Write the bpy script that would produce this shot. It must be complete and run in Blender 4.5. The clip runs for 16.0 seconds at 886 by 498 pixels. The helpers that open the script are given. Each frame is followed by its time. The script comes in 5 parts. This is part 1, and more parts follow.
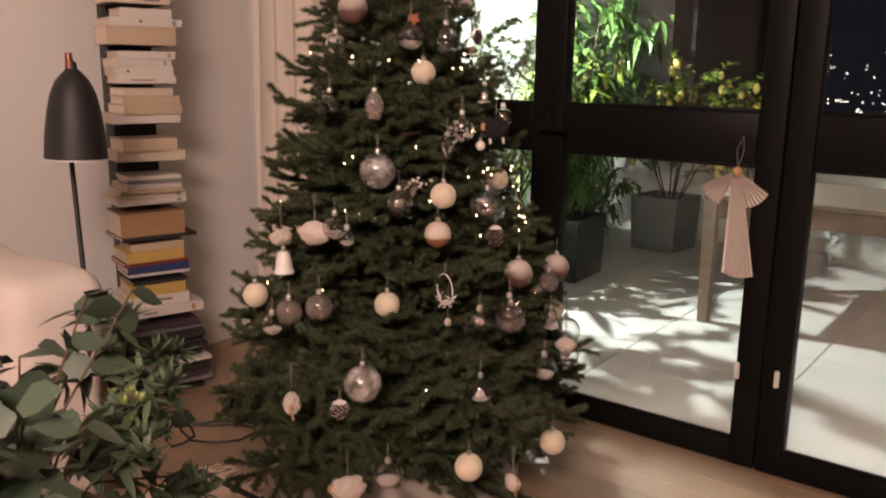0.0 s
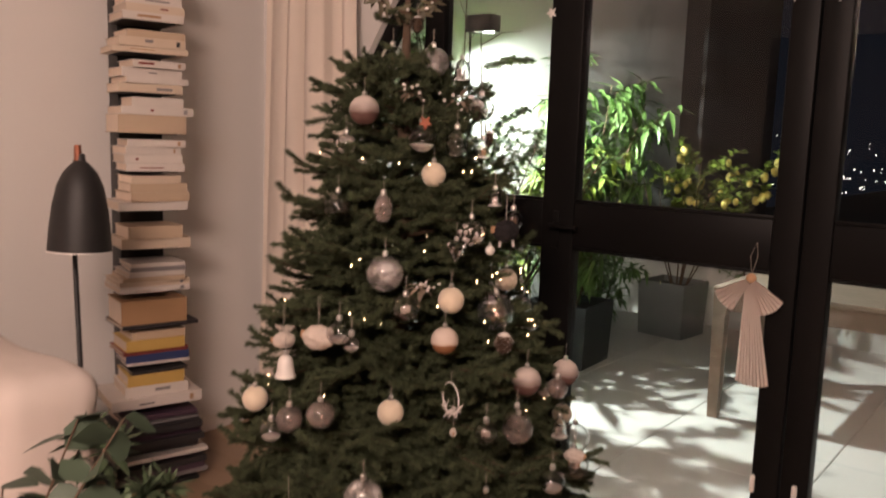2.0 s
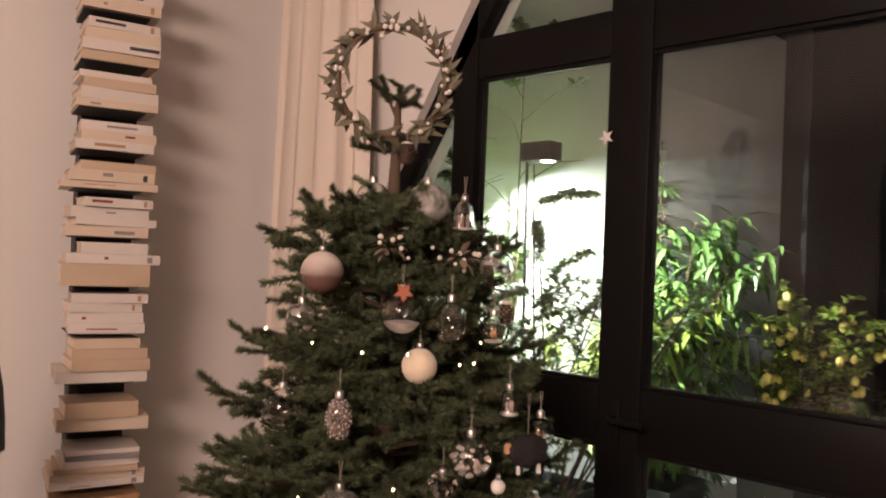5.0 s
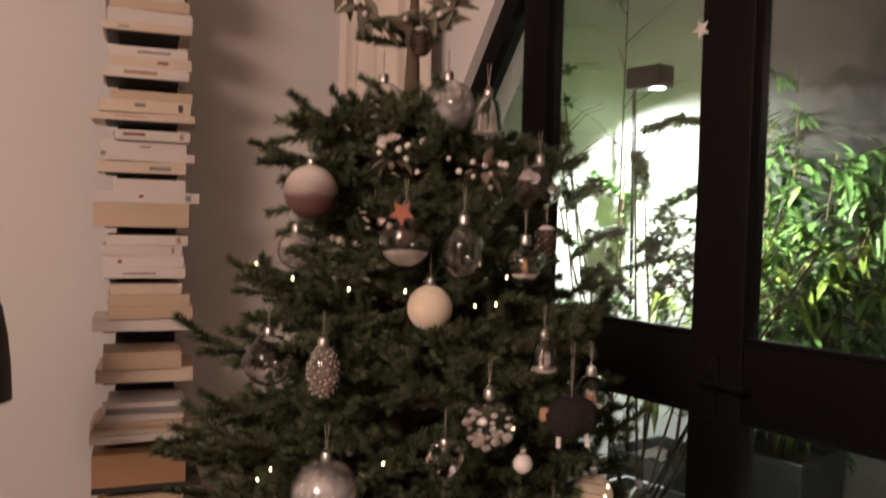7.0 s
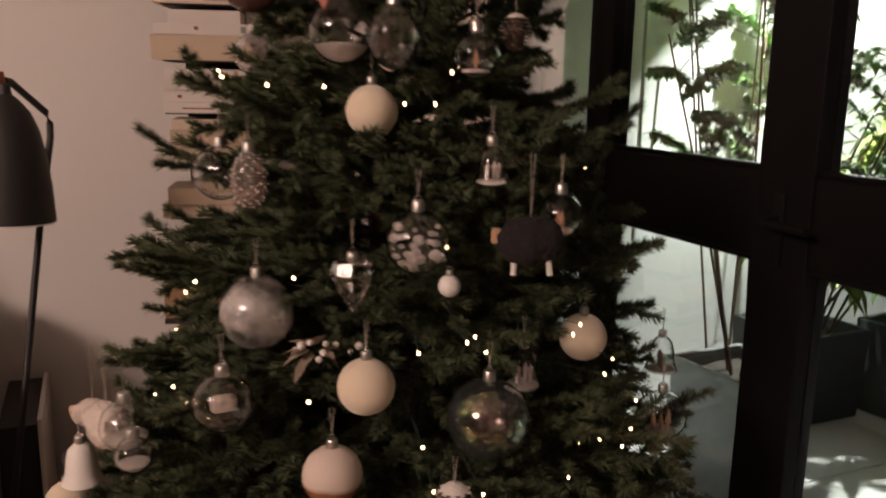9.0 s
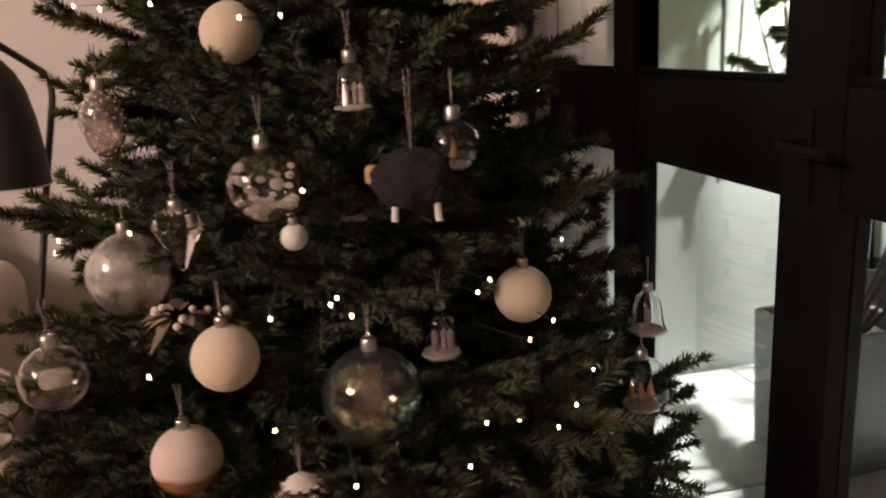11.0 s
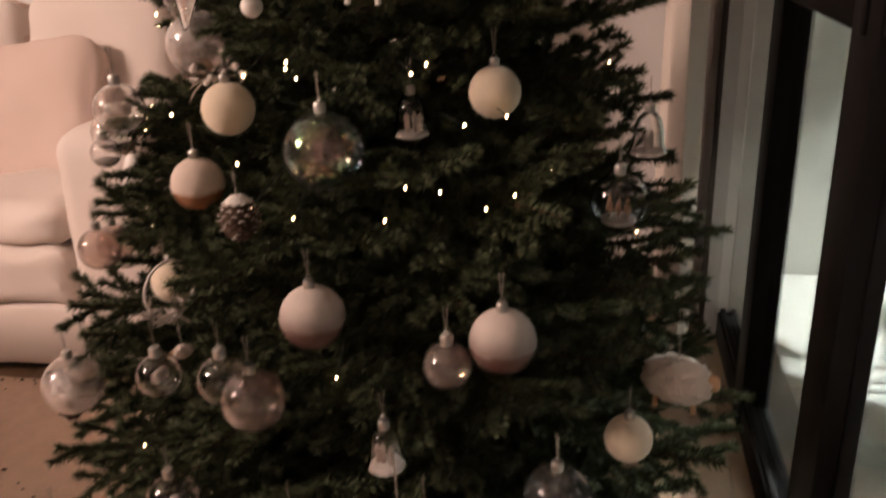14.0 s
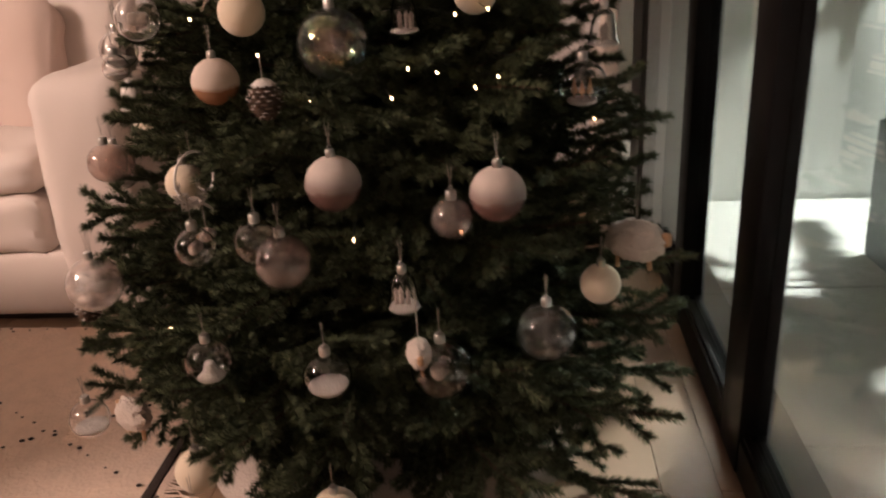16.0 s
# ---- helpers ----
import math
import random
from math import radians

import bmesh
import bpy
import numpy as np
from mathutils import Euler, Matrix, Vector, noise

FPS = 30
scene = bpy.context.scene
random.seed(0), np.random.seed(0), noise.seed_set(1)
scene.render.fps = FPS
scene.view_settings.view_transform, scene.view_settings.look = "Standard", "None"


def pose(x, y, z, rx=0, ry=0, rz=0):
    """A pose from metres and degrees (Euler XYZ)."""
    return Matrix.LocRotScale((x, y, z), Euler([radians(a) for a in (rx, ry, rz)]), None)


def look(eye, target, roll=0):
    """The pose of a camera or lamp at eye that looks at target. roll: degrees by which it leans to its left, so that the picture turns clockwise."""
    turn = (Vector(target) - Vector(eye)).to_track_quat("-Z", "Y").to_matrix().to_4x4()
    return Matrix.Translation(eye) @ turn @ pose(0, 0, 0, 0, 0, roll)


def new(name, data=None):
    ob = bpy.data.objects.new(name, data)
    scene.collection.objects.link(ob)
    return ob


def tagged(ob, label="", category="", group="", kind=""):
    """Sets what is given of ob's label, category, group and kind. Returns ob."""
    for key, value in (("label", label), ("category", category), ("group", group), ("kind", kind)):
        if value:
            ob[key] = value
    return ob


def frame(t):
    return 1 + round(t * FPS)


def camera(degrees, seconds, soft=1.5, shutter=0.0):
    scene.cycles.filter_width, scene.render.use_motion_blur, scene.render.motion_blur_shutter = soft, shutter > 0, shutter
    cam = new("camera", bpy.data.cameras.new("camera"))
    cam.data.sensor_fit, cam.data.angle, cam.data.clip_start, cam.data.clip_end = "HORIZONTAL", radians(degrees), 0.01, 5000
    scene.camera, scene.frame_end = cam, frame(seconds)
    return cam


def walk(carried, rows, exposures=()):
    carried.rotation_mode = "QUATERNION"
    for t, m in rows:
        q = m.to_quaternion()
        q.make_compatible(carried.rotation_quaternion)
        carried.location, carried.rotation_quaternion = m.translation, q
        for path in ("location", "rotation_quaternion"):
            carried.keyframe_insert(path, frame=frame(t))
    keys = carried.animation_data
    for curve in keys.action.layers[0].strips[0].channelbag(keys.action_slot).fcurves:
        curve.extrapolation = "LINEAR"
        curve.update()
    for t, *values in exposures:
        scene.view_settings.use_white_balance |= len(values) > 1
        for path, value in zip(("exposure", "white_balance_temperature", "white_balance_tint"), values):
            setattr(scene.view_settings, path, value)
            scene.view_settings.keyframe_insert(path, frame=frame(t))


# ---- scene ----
cam = camera(57.1, 16.0, soft=1.9, shutter=0.8)
PATH = [
    (0, (-0.109, 0.133, 1.352), (-1.307, 1.676, 0.925), 0.7),
    (0.5, (-0.119, 0.121, 1.372), (-1.334, 1.663, 0.991), 1.2),
    (1, (-0.125, 0.126, 1.395), (-1.353, 1.666, 1.052), 1.4),
    (1.5, (-0.131, 0.141, 1.417), (-1.365, 1.684, 1.104), 1.5),
    (2, (-0.164, 0.182, 1.45), (-1.39, 1.739, 1.184), 1.9),
    (2.5, (-0.241, 0.26, 1.469), (-1.438, 1.848, 1.258), 1.8),
    (3, (-0.335, 0.368, 1.493), (-1.496, 1.988, 1.324), 0.6),
    (3.5, (-0.378, 0.467, 1.514), (-1.563, 2.074, 1.403), 1.4),
    (4, (-0.418, 0.614, 1.568), (-1.682, 2.164, 1.525), 2.5),
    (6.5, (-0.595, 1.235, 1.52), (-2.162, 2.477, 1.527), 1.5),
    (7, (-0.626, 1.307, 1.494), (-2.243, 2.48, 1.411), 1.5),
    (7.5, (-0.647, 1.37, 1.451), (-2.299, 2.489, 1.312), 1.4),
    (8, (-0.63, 1.466, 1.43), (-2.346, 2.468, 1.203), 2.3),
    (8.5, (-0.574, 1.582, 1.408), (-2.354, 2.441, 1.098), 3.1),
    (9, (-0.593, 1.69, 1.387), (-2.393, 2.465, 0.987), 1.0),
    (9.5, (-0.646, 1.779, 1.39), (-2.442, 2.535, 0.942), -0.9),
    (10, (-0.67, 1.832, 1.372), (-2.472, 2.547, 0.882), -2.0),
    (12.5, (-0.665, 2.373, 1.297), (-2.589, 2.271, 0.761), -1.3),
    (13, (-0.635, 2.406, 1.287), (-2.528, 2.22, 0.669), -0.2),
    (13.5, (-0.543, 2.497, 1.237), (-2.406, 2.188, 0.578), -1.7),
    (14, (-0.491, 2.529, 1.228), (-2.306, 2.144, 0.483), -2.8),
    (14.5, (-0.457, 2.519, 1.181), (-2.255, 2.099, 0.414), -3.6),
    (15, (-0.386, 2.472, 1.178), (-2.181, 2.12, 0.369), -3.2),
    (15.5, (-0.308, 2.436, 1.173), (-2.119, 2.176, 0.365), -3.0),
    (16, (-0.236, 2.443, 1.136), (-2.068, 2.248, 0.358), -3.6),
]
walk(cam, [(t, look(eye, target, roll)) for t, eye, target, roll in PATH],
     [(0, 0.05), (2, 0.0), (4, 0.2), (6.5, -0.05), (8, -0.4), (10, -0.35), (12.5, 0.45), (13.5, 0.4), (14.5, 0.12), (16, 0.2)])

# ---- light ----
world = bpy.data.worlds.new("night")
scene.world = world
world.use_nodes = True
world.node_tree.nodes["Background"].inputs["Color"].default_value = (0.10, 0.11, 0.16, 1)
world.node_tree.nodes["Background"].inputs["Strength"].default_value = 0.06


def lamp(name, kind, place, target, power, colour, size=0.1, spread=None, blend=0.5):
    data = bpy.data.lights.new(name, kind)
    data.energy, data.color = power, colour
    if kind == "AREA":
        data.shape, data.size = "DISK", size
    else:
        data.shadow_soft_size = size
    if kind == "SPOT":
        data.spot_size, data.spot_blend = radians(spread), blend
    ob = new(name, data)
    ob.matrix_world = look(place, target)
    return ob


lamp("room_ceiling_light", "AREA", (-0.1, -0.9, 2.80), (-1.7, 1.6, 1.0), 225, (1.0, 0.72, 0.61), 1.3)
SPOT_AT = (-3.13, 4.33, 2.08)            # the garden spotlight on the terrace wall
lamp("terrace_spot_light", "SPOT", SPOT_AT, (-2.40, 5.40, 0.0), 520, (0.96, 1.0, 0.95), 0.02, 166, 0.55)


# ---- materials ----
def material(name, colour, rough=0.6, metal=0.0, second=None, scale=8.0, fine=120.0, bump=0.15, mix=0.5, **more):
    """A principled material that varies at two scales, with fine relief."""
    m = bpy.data.materials.new(name)
    m.use_nodes = True
    n, l = m.node_tree.nodes, m.node_tree.links
    b = n["Principled BSDF"]
    b.inputs["Roughness"].default_value, b.inputs["Metallic"].default_value = rough, metal
    for key, value in more.items():
        b.inputs[key.replace("_", " ")].default_value = value
    co = n.new("ShaderNodeTexCoord")
    large, small = n.new("ShaderNodeTexNoise"), n.new("ShaderNodeTexNoise")
    large.inputs["Scale"].default_value, small.inputs["Scale"].default_value = scale, fine
    large.inputs["Detail"].default_value, small.inputs["Detail"].default_value = 4, 3
    l.new(co.outputs["Object"], large.inputs["Vector"])
    l.new(co.outputs["Object"], small.inputs["Vector"])
    add = n.new("ShaderNodeMath")
    add.operation = "MULTIPLY_ADD"
    add.inputs[1].default_value = 0.35
    l.new(small.outputs["Fac"], add.inputs[0])
    l.new(large.outputs["Fac"], add.inputs[2])
    ramp = n.new("ShaderNodeValToRGB")
    ramp.color_ramp.elements[0].position, ramp.color_ramp.elements[1].position = 0.45, 0.95
    second = second or [c * 0.72 for c in colour]
    ramp.color_ramp.elements[0].color = (*[a + (b2 - a) * mix for a, b2 in zip(colour, second)], 1)
    ramp.color_ramp.elements[1].color = (*colour, 1)
    l.new(add.outputs[0], ramp.inputs["Fac"])
    l.new(ramp.outputs["Color"], b.inputs["Base Color"])
    if bump:
        bm_ = n.new("ShaderNodeBump")
        bm_.inputs["Strength"].default_value, bm_.inputs["Distance"].default_value = bump, 0.004
        l.new(small.outputs["Fac"], bm_.inputs["Height"])
        l.new(bm_.outputs["Normal"], b.inputs["Normal"])
    return m


def vary(m, amount=0.35, island=True):
    """Lets pieces differ in brightness, by island or by object."""
    n, l = m.node_tree.nodes, m.node_tree.links
    b = n["Principled BSDF"]
    src = b.inputs["Base Color"].links[0].from_socket
    rnd = n.new("ShaderNodeNewGeometry" if island else "ShaderNodeObjectInfo")
    hsv = n.new("ShaderNodeHueSaturation")
    mp = n.new("ShaderNodeMapRange")
    mp.inputs["To Min"].default_value, mp.inputs["To Max"].default_value = 1 - amount, 1 + amount
    l.new(rnd.outputs["Random Per Island" if island else "Random"], mp.inputs["Value"])
    l.new(mp.outputs["Result"], hsv.inputs["Value"])
    l.new(src, hsv.inputs["Color"])
    l.new(hsv.outputs["Color"], b.inputs["Base Color"])
    return m


def glass(name, colour=(1, 1, 1), rough=0.0, ior=1.45, **more):
    m = bpy.data.materials.new(name)
    m.use_nodes = True
    b = m.node_tree.nodes["Principled BSDF"]
    b.inputs["Base Color"].default_value = (*colour, 1)
    b.inputs["Roughness"].default_value, b.inputs["IOR"].default_value = rough, ior
    b.inputs["Transmission Weight"].default_value = 1.0
    for key, value in more.items():
        b.inputs[key.replace("_", " ")].default_value = value
    return m


def glow(name, colour, strength):
    m = bpy.data.materials.new(name)
    m.use_nodes = True
    b = m.node_tree.nodes["Principled BSDF"]
    b.inputs["Base Color"].default_value = (*colour, 1)
    b.inputs["Emission Color"].default_value, b.inputs["Emission Strength"].default_value = (*colour, 1), strength
    return m


PLASTER = material("white_plaster", (0.74, 0.71, 0.68), 0.85, fine=60, bump=0.05, mix=0.12, scale=1.5)
CEILING = material("ceiling_paint", (0.75, 0.73, 0.70), 0.9, fine=80, bump=0.04, mix=0.1, scale=1.2)
RENDERWALL = material("grey_render", (0.64, 0.65, 0.62), 0.9, fine=40, bump=0.35, mix=0.35, scale=2.0)
DARKRENDER = material("dark_facade_render", (0.10, 0.095, 0.09), 0.9, fine=40, bump=0.3, mix=0.4, scale=1.2)
FLOORWOOD = vary(material("pale_oak", (0.30, 0.20, 0.13), 0.45, fine=30, bump=0.08, mix=0.5, scale=3.0), 0.12, False)
BLACKMETAL = material("black_steel", (0.007, 0.0065, 0.0065), 0.45, 0.0, fine=200, bump=0.05, mix=0.5, scale=6, Specular_IOR_Level=0.10)
BROWNMETAL = material("brown_jamb", (0.05, 0.032, 0.024), 0.5, fine=150, bump=0.05)
CONCRETE = vary(material("terrace_concrete", (0.56, 0.56, 0.53), 0.75, fine=45, bump=0.2, mix=0.4, scale=1.6), 0.06, False)
ZINC = material("grey_planter", (0.20, 0.21, 0.21), 0.45, 0.3, fine=35, bump=0.1, mix=0.6, scale=5)
DARKZINC = material("dark_planter", (0.045, 0.048, 0.048), 0.5, 0.2, fine=35, bump=0.1, mix=0.5, scale=5)
DARKPANEL = material("dark_reflection_panel", (0.045, 0.028, 0.018), 0.5, fine=30, bump=0.1, mix=0.5, scale=3)
SOIL = material("soil", (0.03, 0.022, 0.016), 0.95, fine=60, bump=0.8)
TEAK = material("weathered_wood", (0.20, 0.15, 0.11), 0.6, fine=25, bump=0.2, mix=0.6, scale=6)
LINEN = material("white_slipcover", (0.66, 0.58, 0.53), 0.9, fine=420, bump=0.25, mix=0.15, scale=3)
PILLOW = material("pink_beige_linen", (0.60, 0.47, 0.41), 0.9, fine=380, bump=0.3, mix=0.2, scale=4)
CURTAIN = material("cream_curtain", (0.74, 0.65, 0.57), 0.9, fine=500, bump=0.2, mix=0.12, scale=3, Subsurface_Weight=0.0)
RUGWOOL = material("cream_wool", (0.84, 0.66, 0.54), 0.95, fine=95, bump=1.0, mix=0.45, scale=22)
# the rug's dark wool, also the colour of the shade below the sofa
DARKWOOLSHADE = material("dark_wool_and_shade", (0.05, 0.035, 0.03), 0.95, fine=140, bump=0.8)
PAPER = vary(material("book_paper", (0.70, 0.58, 0.47), 0.85, fine=200, bump=0.2, mix=0.3, scale=12), 0.12, False)
NEEDLE = vary(material("fir_needles", (0.080, 0.097, 0.050), 0.65, fine=60, bump=0.0, mix=0.6, scale=9, Specular_IOR_Level=0.25), 0.5)
BARK = material("fir_bark", (0.10, 0.065, 0.042), 0.9, fine=90, bump=0.6, mix=0.6)
TWIG = material("brown_twig", (0.09, 0.055, 0.032), 0.85, fine=90, bump=0.4, mix=0.5)
LEAF = vary(material("garden_leaf", (0.10, 0.185, 0.05), 0.38, fine=60, bump=0.1, mix=0.5, scale=6), 0.45)
LEAFBRIGHT = vary(material("young_leaf", (0.19, 0.26, 0.045), 0.4, fine=60, bump=0.1, mix=0.5, scale=6), 0.4)
LEMON = material("lemon_peel", (0.72, 0.62, 0.18), 0.45, fine=120, bump=0.3, mix=0.4, scale=10)
EUCALYPT = vary(material("eucalyptus_leaf", (0.055, 0.08, 0.05), 0.55, fine=60, bump=0.1, mix=0.4, scale=6), 0.3)
THISTLE = vary(material("thistle_green", (0.06, 0.09, 0.045), 0.6, fine=60, bump=0.2, mix=0.5, scale=9), 0.4)
CREAM = material("cream_velvet", (0.68, 0.57, 0.43), 0.95, fine=500, bump=0.35, mix=0.12, scale=10, Sheen_Weight=0.4)
WHITEPLASTIC = material("white_enamel", (0.72, 0.68, 0.64), 0.4, fine=200, bump=0.05, mix=0.2)
FELT = material("white_felt", (0.56, 0.48, 0.42), 0.95, fine=180, bump=0.9, mix=0.3, scale=20)
DARKFELT = material("dark_felt", (0.013, 0.010, 0.011), 0.95, fine=180, bump=0.9, mix=0.5, scale=20)
PALEWOOD = material("pale_wood", (0.46, 0.27, 0.15), 0.6, fine=60, bump=0.2, mix=0.4, scale=14)
SILVER = material("silver_cap", (0.52, 0.50, 0.47), 0.35, 1.0, fine=200, bump=0.1, mix=0.3)
STRING = material("white_string", (0.30, 0.27, 0.23), 0.9, fine=300, bump=0.2)
CONESCALE = vary(material("cone_scale", (0.11, 0.065, 0.04), 0.7, fine=120, bump=0.3, mix=0.5), 0.3)
SNOW = material("flock_snow", (0.68, 0.63, 0.59), 0.95, fine=260, bump=0.7, mix=0.1)
ORANGE = material("orange_star", (0.38, 0.13, 0.08), 0.6, fine=160, bump=0.2, mix=0.3)
GLASS = glass("clear_glass")
PANE = glass("window_glass", (0.97, 1.0, 0.98))
MILKY = glass("milky_glass", (0.98, 0.93, 0.91), 0.04, 1.45, Coat_Weight=0.6)
# milky haze, thicker in noise patches that stand in for soft highlights
nodes, links = MILKY.node_tree.nodes, MILKY.node_tree.links
where, patch, level = nodes.new("ShaderNodeTexCoord"), nodes.new("ShaderNodeTexNoise"), nodes.new("ShaderNodeMapRange")
patch.inputs["Scale"].default_value, patch.inputs["Detail"].default_value = 30, 2
level.inputs["From Min"].default_value, level.inputs["From Max"].default_value = 0.38, 0.66
level.inputs["To Min"].default_value, level.inputs["To Max"].default_value = 0.95, 0.66
links.new(where.outputs["Object"], patch.inputs["Vector"])
links.new(patch.outputs["Fac"], level.inputs["Value"])
links.new(level.outputs["Result"], nodes["Principled BSDF"].inputs["Transmission Weight"])
FOG = glass("smoky_glass", (0.92, 0.92, 0.92), 0.03, 1.45, Transmission_Weight=0.985)
PEARL = glass("pearly_patch", (0.9, 0.84, 0.80), 0.5, 1.3, Transmission_Weight=0.55)
IRID = glass("iridescent_glass", (0.95, 0.94, 1.0), 0.0, 1.45, Thin_Film_Thickness=420.0, Thin_Film_IOR=1.7, Transmission_Weight=0.985, Coat_Weight=0.3)
ROSEGLASS = glass("rose_glass", (0.86, 0.76, 0.72), 0.08, 1.45, Transmission_Weight=0.93, Coat_Weight=0.4)
LAMPBLACK = material("matt_black", (0.014, 0.013, 0.013), 0.55, fine=200, bump=0.05)
DARKGREEN = material("dark_green_wire", (0.012, 0.02, 0.012), 0.7)
COPPER = material("copper_neck", (0.34, 0.13, 0.08), 0.4, 0.8, fine=200, bump=0.05)
LAMPWHITE = material("shade_inside", (0.7, 0.68, 0.64), 0.6)
WARM = glow("warm_bulb", (1.0, 0.60, 0.30), 22)
SPOTFACE = glow("spot_lens", (0.9, 1.0, 0.9), 60)
CITY = glow("city_light", (1.0, 0.90, 0.78), 26)


def frosted(name, low, high, turn=0.0, width=0.24, rough=0.5):
    """Glass ball paint: flocked above, tinted below, blended over a band."""
    m = material(name, high, rough, fine=420, bump=0.35, mix=0.15, scale=20)
    n, l = m.node_tree.nodes, m.node_tree.links
    b = n["Principled BSDF"]
    src = b.inputs["Base Color"].links[0].from_socket
    co, sep = n.new("ShaderNodeTexCoord"), n.new("ShaderNodeSeparateXYZ")
    l.new(co.outputs["Object"], sep.inputs[0])
    wave, shift = n.new("ShaderNodeTexNoise"), n.new("ShaderNodeMath")
    wave.inputs["Scale"].default_value = 30
    l.new(co.outputs["Object"], wave.inputs["Vector"])
    shift.operation, shift.inputs[1].default_value = "MULTIPLY_ADD", 0.014
    l.new(wave.outputs["Fac"], shift.inputs[0])
    l.new(sep.outputs["Z"], shift.inputs[2])
    mp = n.new("ShaderNodeMapRange")
    mp.inputs["From Min"].default_value, mp.inputs["From Max"].default_value = turn + 0.007 - width, turn + 0.007 + width
    l.new(shift.outputs[0], mp.inputs["Value"])
    mixn = n.new("ShaderNodeMix")
    mixn.data_type = "RGBA"
    mixn.inputs[6].default_value = (*low, 1)
    l.new(mp.outputs["Result"], mixn.inputs[0])
    l.new(src, mixn.inputs[7])
    l.new(mixn.outputs[2], b.inputs["Base Color"])
    inv = n.new("ShaderNodeMapRange")
    inv.inputs["To Min"].default_value, inv.inputs["To Max"].default_value = 0.15, 0.9
    l.new(mp.outputs["Result"], inv.inputs["Value"])
    l.new(inv.outputs["Result"], b.inputs["Roughness"])
    return m


FROST = frosted("frosted_rose_ball", (0.11, 0.058, 0.050), (0.58, 0.50, 0.45), 0.010, 0.020)
HATPAINT = frosted("white_topped_copper", (0.26, 0.12, 0.06), (0.60, 0.50, 0.43), -0.006, 0.004)


# ---- building helpers ----
def smooth(me, on=True):
    me.polygons.foreach_set("use_smooth", [on] * len(me.polygons))
    return me


def mesh_of(bm, name, mat, shade=True):
    me = bpy.data.meshes.new(name)
    bm.to_mesh(me)
    bm.free()
    me.materials.append(mat)
    smooth(me, shade)
    if shade:
        me.set_sharp_from_angle(angle=radians(38))
    return me


def part(name, bm, mat, parent, label="", shade=True):
    ob = new(name, mesh_of(bm, name, mat, shade))
    ob.parent = parent
    return tagged(ob, label)


def thing(name, m, label, category, group="", kind=""):
    ob = new(name)
    ob.empty_display_size = 0.05
    ob.matrix_world = m if isinstance(m, Matrix) else Matrix.Translation(m)
    return tagged(ob, label, category, group, kind)


def box(x0, x1, y0, y1, z0, z1, bevel=0.0, seg=2, bm=None):
    bm = bm or bmesh.new()
    m = Matrix.Translation(((x0 + x1) / 2, (y0 + y1) / 2, (z0 + z1) / 2)) @ Matrix.Diagonal((x1 - x0, y1 - y0, z1 - z0, 1))
    vs = bmesh.ops.create_cube(bm, size=1, matrix=m)["verts"]
    if bevel:
        bmesh.ops.bevel(bm, geom=list({e for v in vs for e in v.link_edges}), offset=bevel, segments=seg, affect="EDGES", profile=0.5)
    return bm


def soft_box(sx, sy, sz, r, n=10, puff=0.0, rough=0.0, seed=0, freq=3.0):
    """A cushion-like box about the origin: rounded by r, bulged and slightly crumpled."""
    bm = bmesh.new()
    bmesh.ops.create_cube(bm, size=2)
    bmesh.ops.subdivide_edges(bm, edges=bm.edges[:], cuts=n, use_grid_fill=True)
    h = Vector((sx / 2, sy / 2, sz / 2))
    for v in bm.verts:
        c = v.co.copy()
        p = Vector([c[i] * h[i] for i in range(3)])
        core = Vector([max(-(h[i] - r), min(h[i] - r, p[i])) for i in range(3)])
        d = p - core
        if d.length > 1e-6:
            d = d.normalized() * r
        p = core + d
        if puff:
            k = (1 - c.x ** 2 * 0.8) * (1 - c.y ** 2 * 0.8) * (1 - c.z ** 2 * 0.8)
            p += Vector([c[i] * puff * k for i in range(3)])
        if rough:
            q = p * freq + Vector((seed * 7.1, seed * 3.3, 0))
            p += noise.noise_vector(q) * rough + noise.noise_vector(q * 2.7) * rough * 0.4
        v.co = p
    return bm


def lathe(profile, n=24, bm=None, at=(0, 0, 0)):
    """Turns (radius, height) pairs round the z axis."""
    bm = bm or bmesh.new()
    rings = []
    for r, z in profile:
        if r < 1e-5:
            rings.append([bm.verts.new((at[0], at[1], at[2] + z))])
        else:
            rings.append([bm.verts.new((at[0] + r * math.cos(2 * math.pi * i / n), at[1] + r * math.sin(2 * math.pi * i / n), at[2] + z)) for i in range(n)])
    for a, b in zip(rings, rings[1:]):
        for i in range(n):
            j = (i + 1) % n
            if len(a) == 1 and len(b) > 1:
                bm.faces.new((a[0], b[j], b[i]))
            elif len(b) == 1 and len(a) > 1:
                bm.faces.new((a[i], a[j], b[0]))
            elif len(a) > 1:
                bm.faces.new((a[i], a[j], b[j], b[i]))
    return bm


